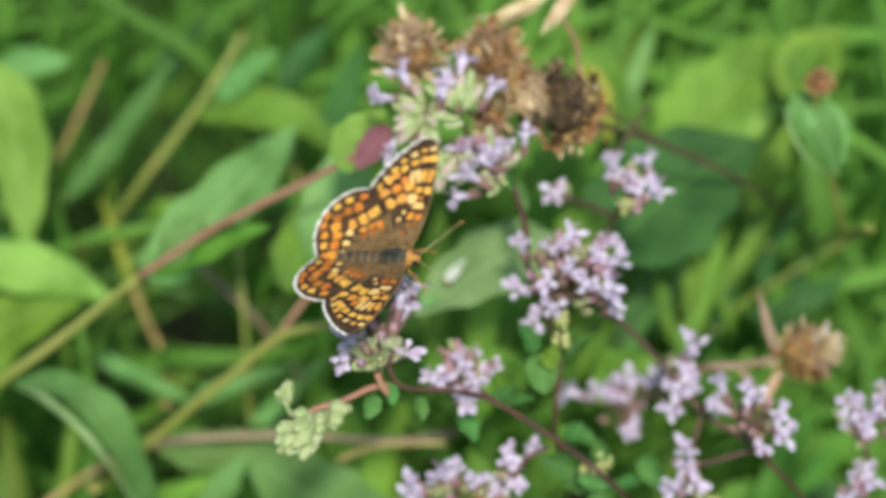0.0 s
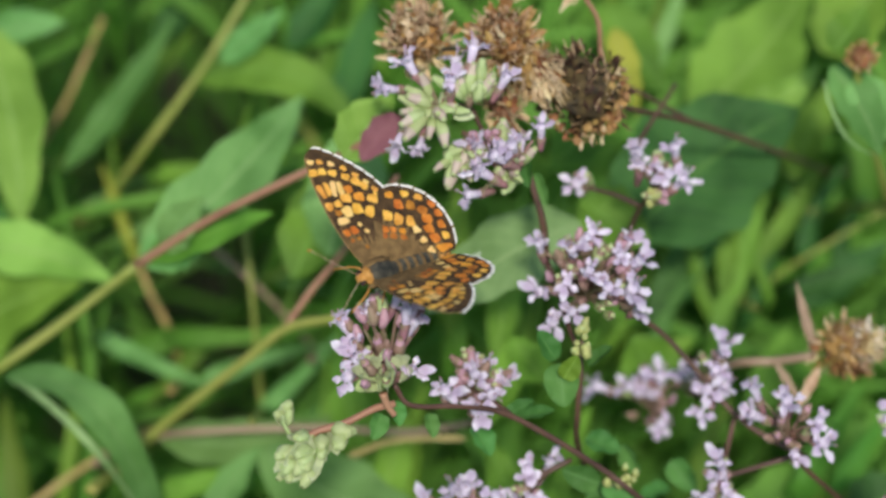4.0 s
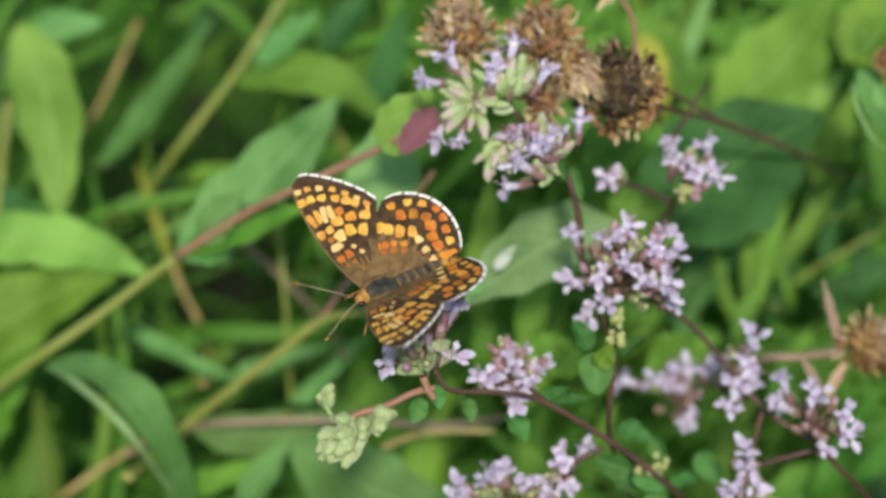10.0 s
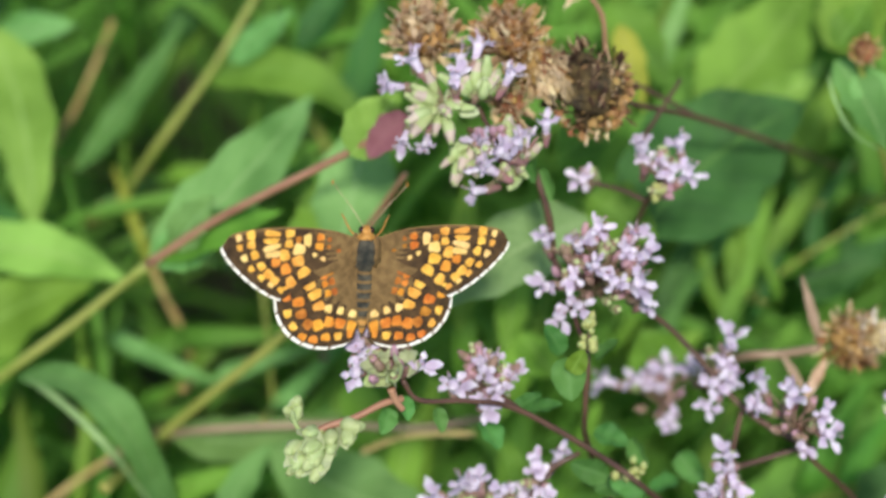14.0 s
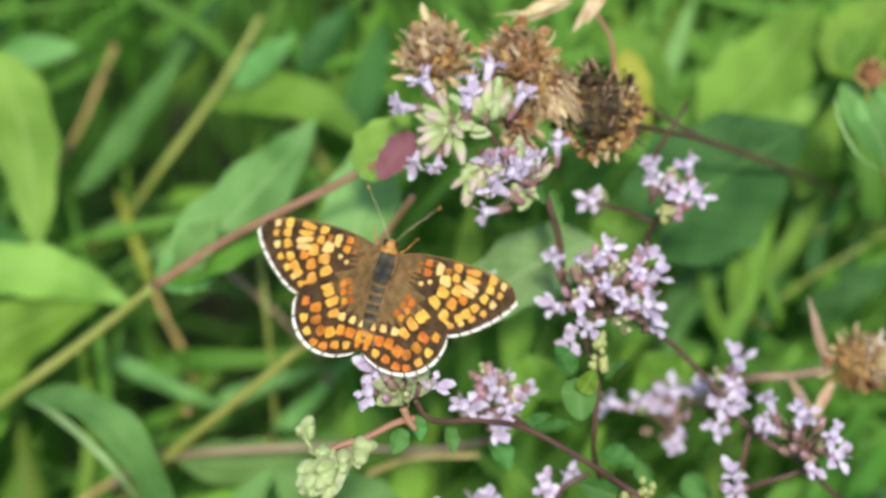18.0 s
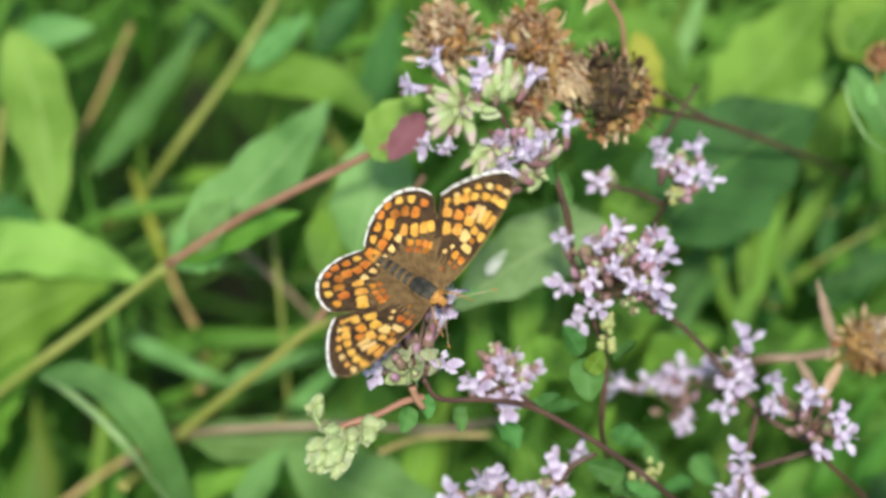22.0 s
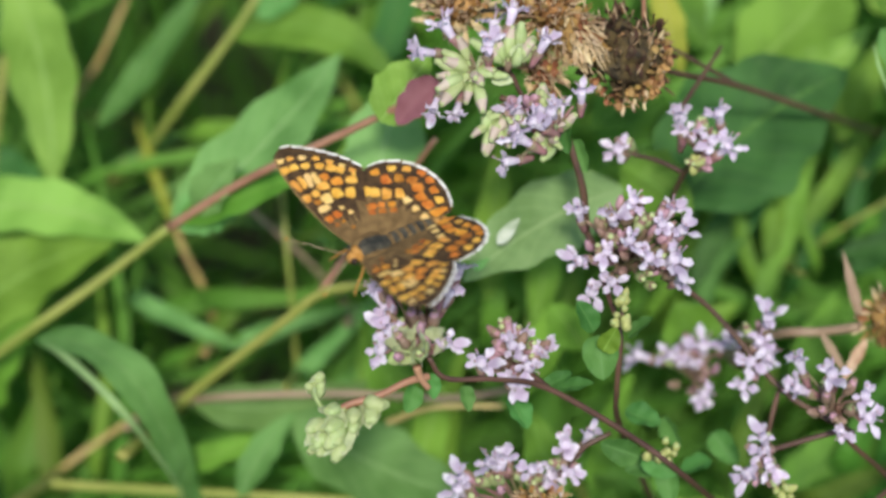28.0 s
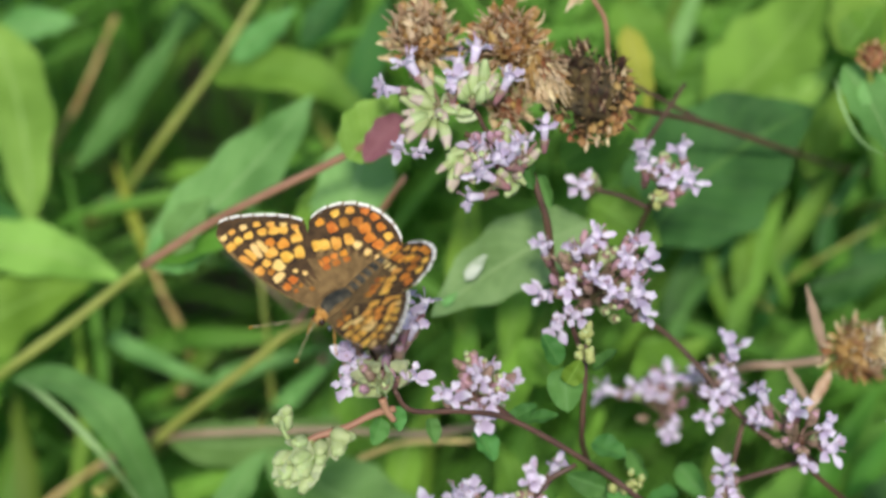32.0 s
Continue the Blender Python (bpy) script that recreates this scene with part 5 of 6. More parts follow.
strap(tuft, [P(-24.2, 27.1, -96) - OUT * 0.1, P(-24.2, 27.1, -96), P(-24.8, 35.9, -84), P(-27.6, 45.3, -88)], 0.0024, GREEN, OUT + UP * 0.1 + RIGHT * 0.6, 0.35, "blade")
strap(tuft, [P(-8.2, 26.9, -94) - OUT * 0.1, P(-8.2, 26.9, -94), P(-10.3, 36.0, -82), P(-14.8, 46.0, -86)], 0.0028, GREEN, OUT + UP * 0.5 + RIGHT * -0.1, 0.35, "blade")
strap(tuft, [P(33.4, 23.9, -78) - OUT * 0.1, P(33.4, 23.9, -78), P(35.1, 33.4, -66), P(39.4, 46.2, -70)], 0.0024, GRASS, OUT + UP * 0.3 + RIGHT * 0.5, 0.35, "blade")
strap(tuft, [P(37.6, 17.4, -84) - OUT * 0.1, P(37.6, 17.4, -84), P(41.4, 29.4, -72), P(46.7, 41.8, -76)], 0.0015, GREEN, OUT + UP * 0.5 + RIGHT * -0.1, 0.35, "blade")
strap(tuft, [P(30.4, 27.6, -76) - OUT * 0.1, P(30.4, 27.6, -76), P(29.8, 35.3, -64), P(29.1, 44.1, -68)], 0.0050, BRIGHT, OUT + UP * -0.2 + RIGHT * -0.1, 0.35, "blade")
tuft = thing("grass_tuft", down(P(3.4, -21.3, -64)), "tuft of bright grass blades among the flower stems", "grass", "grass tufts")
strap(tuft, [P(3.4, -20.9, -56) - OUT * 0.1, P(3.4, -20.9, -56), P(3.5, -5.1, -44), P(4.4, 10.0, -48)], 0.0036, GREEN, OUT + UP * -0.2 + RIGHT * 0.2, 0.35, "blade")
strap(tuft, [P(9.3, -26.6, -58) - OUT * 0.1, P(9.3, -26.6, -58), P(10.9, -13.4, -46), P(12.5, -0.8, -50)], 0.0040, BRIGHT, OUT + UP * 0.3 + RIGHT * -0.3, 0.35, "blade")
strap(tuft, [P(14.5, -21.3, -62) - OUT * 0.1, P(14.5, -21.3, -62), P(15.6, -13.5, -50), P(17.1, -6.3, -54)], 0.0034, GRASS, OUT + UP * 0.6 + RIGHT * -0.3, 0.35, "blade")
strap(tuft, [P(-6.9, -45.3, -62) - OUT * 0.1, P(-6.9, -45.3, -62), P(-7.9, -32.2, -50), P(-9.4, -20.8, -54)], 0.0045, BRIGHT, OUT + UP * -0.1 + RIGHT * -0.4, 0.35, "blade")
strap(tuft, [P(-4.2, -43.9, -66) - OUT * 0.1, P(-4.2, -43.9, -66), P(-3.5, -31.8, -54), P(-1.2, -21.0, -58)], 0.0040, BRIGHT, OUT + UP * 0.0 + RIGHT * -0.1, 0.35, "blade")
strap(tuft, [P(-13.7, -44.0, -68) - OUT * 0.1, P(-13.7, -44.0, -68), P(-16.2, -30.3, -56), P(-16.9, -17.3, -60)], 0.0040, GREEN, OUT + UP * 0.0 + RIGHT * -0.3, 0.35, "blade")
tuft = thing("grass_tuft", down(P(47.6, -14.5, -78)), "tuft of grass blades behind the branching oregano", "grass", "grass tufts")
strap(tuft, [P(46.8, -14.3, -70) - OUT * 0.1, P(46.8, -14.3, -70), P(42.4, -3.9, -58), P(41.5, 6.4, -62)], 0.0028, GREEN, OUT + UP * 0.3 + RIGHT * 0.2, 0.35, "blade")
strap(tuft, [P(50.0, -14.4, -74) - OUT * 0.1, P(50.0, -14.4, -74), P(55.2, -1.2, -62), P(58.7, 12.0, -66)], 0.0022, DARK, OUT + UP * 0.3 + RIGHT * -0.3, 0.35, "blade")
strap(tuft, [P(55.5, -10.6, -72) - OUT * 0.1, P(55.5, -10.6, -72), P(51.8, 0.1, -60), P(51.9, 10.1, -64)], 0.0018, GREEN, OUT + UP * 0.1 + RIGHT * 0.2, 0.35, "blade")
strap(tuft, [P(35.3, -17.9, -68) - OUT * 0.1, P(35.3, -17.9, -68), P(38.5, -9.1, -56), P(45.0, -1.0, -60)], 0.0030, SAGE, OUT + UP * 0.4 + RIGHT * -0.6, 0.35, "blade")
strap(tuft, [P(61.0, -5.0, -78) - OUT * 0.1, P(61.0, -5.0, -78), P(62.3, 5.2, -66), P(68.6, 14.8, -70)], 0.0030, DARK, OUT + UP * 0.5 + RIGHT * -0.2, 0.35, "blade")
strap(tuft, [P(67.3, -7.0, -82) - OUT * 0.1, P(67.3, -7.0, -82), P(68.0, 2.1, -70), P(72.7, 10.2, -74)], 0.0026, DARK, OUT + UP * 0.3 + RIGHT * -0.1, 0.35, "blade")
tuft = thing("grass_tuft", down(P(50.8, -45.8, -64)), "tuft of low grass blades at the meadow's edge", "grass", "grass tufts")
strap(tuft, [P(49.9, -45.0, -56) - OUT * 0.1, P(49.9, -45.0, -56), P(58.3, -41.3, -44), P(68.7, -37.0, -48)], 0.0040, GRASS, OUT + UP * 0.1 + RIGHT * -0.1, 0.35, "blade")
strap(tuft, [P(57.0, -41.9, -62) - OUT * 0.1, P(57.0, -41.9, -62), P(62.2, -30.6, -50), P(68.9, -21.1, -54)], 0.0045, GRASS, OUT + UP * -0.1 + RIGHT * -0.6, 0.35, "blade")
strap(tuft, [P(40.0, -43.3, -58) - OUT * 0.1, P(40.0, -43.3, -58), P(41.7, -32.7, -46), P(47.6, -22.7, -50)], 0.0040, GRASS, OUT + UP * 0.2 + RIGHT * 0.6, 0.35, "blade")
strap(tuft, [P(62.8, -45.8, -64) - OUT * 0.1, P(62.8, -45.8, -64), P(66.1, -34.7, -52), P(72.8, -26.7, -56)], 0.0040, GRASS, OUT + UP * 0.5 + RIGHT * 0.2, 0.35, "blade")
strap(tuft, [P(17.9, -43.0, -56) - OUT * 0.1, P(17.9, -43.0, -56), P(21.0, -32.6, -44), P(24.9, -24.2, -48)], 0.0040, BRIGHT, OUT + UP * 0.5 + RIGHT * 0.4, 0.35, "blade")

rng = random.Random(23)
for at, x0, x1, y0, y1, count, label in ((P(-30, -2, -90), -62, -16, -28, 30, 84, "thin grass blades leaning across one another in the meadow"), (P(45, 5, -90), 30, 64, -28, 32, 30, "thin grass blades leaning behind the dry flower heads")):
    tuft = thing("grass_tuft", down(at), label, "grass", "grass tufts")
    for k in range(count):
        a = radians(rng.gauss(58, 20) if rng.random() < 0.75 else rng.uniform(5, 175))
        ln, w = rng.uniform(24, 46), rng.uniform(-98, -68)
        x, y = rng.uniform(x0, x1), rng.uniform(y0, y1)
        dx, dy, bow = math.cos(a) * ln / 2, math.sin(a) * ln / 2, rng.uniform(-0.12, 0.12)
        low = P(x - dx, y - dy, w - 10)
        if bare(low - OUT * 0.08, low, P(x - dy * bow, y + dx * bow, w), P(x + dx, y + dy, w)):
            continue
        strap(tuft, [low - OUT * 0.08, low, P(x - dy * bow, y + dx * bow, w), P(x + dx, y + dy, w - rng.uniform(-4, 8))], rng.uniform(0.0007, 0.0021), rng.choice((GRASS, BRIGHT, SAGE, PALE)), OUT + UP * rng.uniform(-.2, .6) + RIGHT * rng.uniform(-.5, .5), 0.35, "blade")

# ---- butterfly ----
MM = 0.001
# each wing spans a leading and a trailing edge, root to tip, in mm from the body's axis; the outer margin bulges between them
FORE = ([(0.7, 2.0), (4, 3.2), (8, 3.8), (12, 3.9), (15.6, 3.6), (17.5, 3.0), (18.3, 1.8)], [(0.7, -1.0), (4, -1.9), (7.4, -3.5), (10.3, -5.3)], Vector((0.80, -0.60)), 1.35, 0.5)
HIND = ([(0.7, 0.2), (4.5, -1.0), (8.2, -2.4), (10.9, -4.7)], [(0.4, -2.0), (0.2, -5), (0.1, -8), (0.4, -10.8)], Vector((0.55, -0.83)), 4.15, 0.66)


def build_wing(name, parent, outline, rows, veins, dust, side, lift):
    """A wing of dark membrane with rows of orange cells between its veins and a white chequered fringe.
    side: 1 right, -1 left. rows: (arc in mm, number of cells, length along it, width across it, tones)."""
    lead, trail, swell, bulge, round_ = outline
    lead = spline([(*p, 0) for p in lead], 41)
    trail = spline([(*p, 0) for p in trail], 41)
    hinge = Vector((side * 0.8, 0, 0.5)) * MM
    n_a, n_r = 48, 26
    bm = bmesh.new()

    def on(line, u):
        k = min(max(u, 0), 1) * 40
        i = min(int(k), 39)
        return line[i].lerp(line[i + 1], k - i)

    def spot(v, u, z=0.0):
        over = max(0, u - 1)
        p = on(trail, u).lerp(on(lead, u), v)
        b = bulge * (4 * max(0, v * (1 - v))) ** round_ * min(u, 1) ** 2.2
        x, y = p.x + swell.x * b, p.y + swell.y * b
        x, y = x + swell.x * over * 14, y + swell.y * over * 14
        rip = 0.05 * math.sin(v * veins * 2 * math.pi) * u + 0.3 * math.sin(u * 2.8) - 0.015 * x
        return Vector((side * (x - 0.8), y, rip + z + lift)) * MM
    for z in (0.03, -0.03):
        grid = [[bm.verts.new(spot(i / n_a, j / n_r, z)) for j in range(n_r + 1)] for i in range(n_a + 1)]
        for i in range(n_a):
            for j in range(n_r):
                q = [grid[i][j], grid[i][j + 1], grid[i + 1][j + 1], grid[i + 1][j]]
                fc = bm.faces.new(q if (z > 0) == (side > 0) else q[::-1])
                v = (i + 0.5) / n_a
                fc.material_index = 1 if (j + 0.5) / n_r < dust + 0.05 * math.sin(i * 1.1) or (name == "forewing" and v > 0.965 and j < n_r * 0.8) or (name == "forewing" and v < 0.15 and j < n_r * 0.5) or (name == "hindwing" and v < 0.12 and j < n_r * 0.8) else 0
                if z < 0:
                    fc.material_index = 2
    wing = place(new(name, mesh_of(name, bm, WING, DUST, UNDERSIDE)), parent, AT[parent] @ Matrix.Translation(hinge))
    # cells: rows of spots along arcs of the wing
    r = random.Random(len(name) + veins)
    web = [(v / 60, u / 60) for v in range(1, 60) for u in range(60)]
    flat = np.array([spot(v, u) / MM for v, u in web])
    for arc, count, along, across, tones in rows:
        line = spline([(*p, 0) for p in arc], 61) if len(arc) > 1 else [Vector((*arc[0], 0))] * 61
        for k in range(count):
            m = line[round(60 * (k / (count - 1) if count > 1 else 0.5))]
            d = (line[60] - line[0] if len(arc) > 1 else Vector((0, 1, 0)))
            i = round(60 * (k / (count - 1) if count > 1 else 0.5))
            if len(arc) > 1:
                d = line[min(i + 4, 60)] - line[max(i - 4, 0)]
            d = d.normalized()
            o = Vector((-d.y, d.x, 0))
            m = m + d * r.uniform(-.04, .04) + o * r.uniform(-.05, .05)
            la, lo, skew = along * r.uniform(0.95, 1.14) / 2, across * r.uniform(0.96, 1.16) / 2, r.uniform(-0.25, 0.25)
            turn = r.uniform(0, 6)
            bm = bmesh.new()
            for z in (0.10, -0.10):
                ring = []
                for q in range(14):
                    th = q / 14 * 2 * math.pi
                    cx, cy = math.cos(th), math.sin(th)
                    e = (abs(cx) ** 4 + abs(cy) ** 4) ** (-1 / 4) * (1 + 0.09 * math.sin(3 * th + turn) + 0.05 * math.sin(5 * th - turn))
                    p = m + d * (cx * la * e + skew * cy * lo * 0.4) + o * cy * lo * e
                    at = Vector((side * (p.x - 0.8), p.y, 0))
                    gap = (flat[:, 0] - at.x) ** 2 + (flat[:, 1] - at.y) ** 2
                    n = int(gap.argmin())
                    if gap[n] > 0.12:
                        at.x, at.y = flat[n, 0], flat[n, 1]
                    near = np.argsort(gap)[:4]
                    at.z = float(flat[near, 2].mean()) + z
                    ring.append(bm.verts.new(at * MM))
                bm.faces.new(ring[::-1] if (z > 0) == (side > 0) else ring).material_index = 0 if z > 0 else 1
            place(new("wing_cell", mesh_of("wing_cell", bm, r.choice([CELLS[c] for c in tones]), CELL_CREAM)), wing, AT[wing])
    # fringe: short white tufts along the outer edge, broken at the veins
    bm = bmesh.new()
    tufts = veins * 7
    for k in range(tufts):
        f0, f1 = 0.005 + 0.985 * k / tufts, 0.005 + 0.985 * (k + 0.92) / tufts
        dark = k % 7 == 0
        for z in (0.04, -0.04):
            q = [bm.verts.new(spot(f, s, z)) for f, s in ((f0, 0.984), (f1, 0.984), (f1, 1.010 + 0.004 * (k % 3)), (f0, 1.010 + 0.004 * (k % 2)))]
            bm.faces.new(q).material_index = 1 if dark else 0
    place(new("fringe", mesh_of("fringe", bm, FRINGE, DUST)), wing, AT[wing], "white chequered fringe")
    return wing


butterfly = thing("butterfly", P(-6, -2, 47), "orange and dark brown chequered butterfly on an oregano head", "butterfly")


def body_part(name, bm, mats, label=""):
    return place(new(name, mesh_of(name, bm, *mats)), butterfly, AT[butterfly], label)


def egg(bm, c, r, sub=3, lump=0.0, mat=0):
    made = bmesh.ops.create_icosphere(bm, subdivisions=sub, radius=1)["verts"]
    for v in made:
        v.co *= 1 + lump * noise.noise(v.co * 9 + Vector(c))
        v.co = (Vector((v.co.x * r[0], v.co.y * r[1], v.co.z * r[2])) + Vector(c)) * MM
    for f in {f for v in made for f in v.link_faces}:
        f.material_index = mat


bm = bmesh.new()
egg(bm, (0, 0.3, 0.35), (1.45, 2.6, 1.35), lump=0.18)
body_part("thorax", bm, [BODY], "dark furry thorax")
for side in (-1, 1):
    bm = bmesh.new()
    egg(bm, (side * 1.25, 0.6, 0.55), (0.75, 2.0, 0.8), lump=0.35)
    body_part("shoulder_fur", bm, [DUST], "olive brown fur at the wing's root")
bm = bmesh.new()
rings = []
for i in range(25):
    t = i / 24
    y = -1.2 - 9.4 * t
    rr = (1.1 + 0.25 * math.sin(math.pi * t * 0.8)) * (1 - t ** 5) * (1 + 0.05 * math.cos(t * 8 * 2 * math.pi)) + 0.05
    rings.append([bm.verts.new(Vector((math.cos(a) * rr * 0.85, y, 0.15 + math.sin(a) * rr * 0.8 - 0.1 * t * t)) * MM) for a in [2 * math.pi * k / 12 for k in range(12)]])
for i, (u, v) in enumerate(zip(rings, rings[1:])):
    for k in range(12):
        bm.faces.new((u[k], v[k], v[(k + 1) % 12], u[(k + 1) % 12])).material_index = 1 if i % 3 == 2 else 2 if i > 17 else 0
bm.faces.new(rings[0])
bm.faces.new(rings[-1][::-1])
body_part("abdomen", bm, [BODY, DUST, FUR_ORANGE], "dark abdomen with paler rings")
bm = bmesh.new()
egg(bm, (0, 3.0, 0.2), (0.8, 0.75, 0.75), lump=0.12)
egg(bm, (0, 2.35, 0.55), (1.15, 0.55, 0.85), lump=0.3)
hd = body_part("head", bm, [FUR_ORANGE], "orange furry head")
for s in (-1, 1):
    bm = bmesh.new()
    egg(bm, (s * 0.62, 3.15, 0.3), (0.42, 0.5, 0.5), sub=2)
    place(new("eye", mesh_of("eye", bm, EYE)), hd, AT[hd])
    bm = bmesh.new()
    tip = (s * 4.6, 9.6, 2.4)
    tube(bm, [Vector(p) * MM for p in ((s * 0.3, 3.5, 0.6), (s * 1.6, 5.6, 1.4), (s * 3.3, 7.9, 2.0), tip)], 0.045 * MM, 0.038 * MM, sides=5, n=12)
    egg(bm, tip, (0.15, 0.3, 0.15), sub=2, mat=1)
    place(new("antenna", mesh_of("antenna", bm, HUSK_PALE, FUR_ORANGE)), hd, AT[hd], "thin antenna with a clubbed tip")
    for k, (y, dy) in enumerate(((1.6, 2.2), (0.2, -0.4), (-0.8, -2.6))):
        bm = bmesh.new()
        tube(bm, [Vector(p) * MM for p in ((s * 0.6, y, -0.4), (s * 1.9, y + dy * 0.5, -0.9), (s * 2.6, y + dy, -2.4), (s * 3.0, y + dy * 1.2, -3.4))], 0.14 * MM, 0.08 * MM, sides=5, n=10)
        body_part("leg", bm, [FUR_ORANGE])

CELLS = {"b": CELL_BURNT, "y": CELL_YELLOW, "o": CELL_ORANGE, "c": CELL_CREAM}
FORE_ROWS = [([(16.5, 2.75), (16.0, 0.8), (14.7, -1.3), (12.7, -2.9), (10.9, -4.1)], 7, 0.85, 0.72, "yyc"),
             ([(14.9, 3.0), (14.6, 1.0), (13.1, -1.4), (11.7, -2.8)], 6, 1.1, 1.0, "yyc"),
             ([(12.2, 3.2), (12.25, 1.8), (12.0, 0.55)], 4, 0.72, 2.0, "yyc"), ([(11.7, -0.5)], 1, 1.0, 1.1, "o"),
             ([(10.0, 3.1), (10.0, 1.8)], 2, 1.05, 1.05, "y"), ([(10.6, 0.4), (10.3, -1.4), (9.6, -3.1)], 3, 1.35, 1.15, "yoy"),
             ([(8.7, 1.05), (8.8, -0.45), (8.0, -1.9)], 3, 1.25, 1.5, "yc"), ([(10.3, -3.9)], 1, 0.5, 0.5, "y"),
             ([(7.6, 2.2)], 1, 1.45, 1.0, "yc"), ([(8.8, 2.3)], 1, 0.9, 0.8, "b"), ([(6.0, 2.5), (6.1, 1.35)], 2, 0.85, 1.0, "o"),
             ([(5.6, -0.25), (6.7, 0.3)], 2, 0.6, 0.55, "c"), ([(4.8, 2.2), (4.9, 1.3)], 2, 0.5, 0.5, "by"), ([(3.6, 0.7)], 1, 0.4, 0.5, "b")]
HIND_ROWS = [([(7.6, -3.1), (6.5, -4.5), (5.5, -6.6)], 4, 1.1, 1.5, "cyy"), ([(4.2, -6.9), (2.6, -7.1), (1.0, -7.5)], 3, 0.9, 1.0, "c"),
             ([(8.1, -6.1), (7.5, -8.0), (6.1, -9.2), (4.5, -8.7), (2.8, -8.8), (1.0, -9.1)], 7, 1.2, 1.3, "ooob"),
             ([(9.7, -5.5), (9.3, -7.9), (8.1, -9.8), (6.5, -10.9), (4.7, -10.7), (2.8, -10.5), (0.9, -10.1)], 8, 1.08, 0.95, "yoo"),
             ([(5.4, -1.7), (5.1, -3.2), (4.5, -4.9)], 4, 0.85, 0.8, "boo"), ([(4.5, -2.2), (4.1, -3.4), (3.6, -4.6)], 3, 0.85, 0.75, "b")]
wings = {}
for s in (-1, 1):
    wings["fore", s] = build_wing("forewing", butterfly, FORE, FORE_ROWS, 7, 0.28, s, 0.12)
    wings["hind", s] = build_wing("hindwing", butterfly, HIND, HIND_ROWS, 7, 0.58, s, 0.0)


# ---- what moves ----
def body_pose(x, y, w, heading, pitch, roll):
    turn = Matrix.Rotation(radians(heading), 4, "Z") @ Matrix.Rotation(radians(pitch), 4, "X") @ Matrix.Rotation(radians(roll), 4, "Y")
    return SHEET @ Matrix.Translation(Vector((x, y, w)) * MM) @ turn


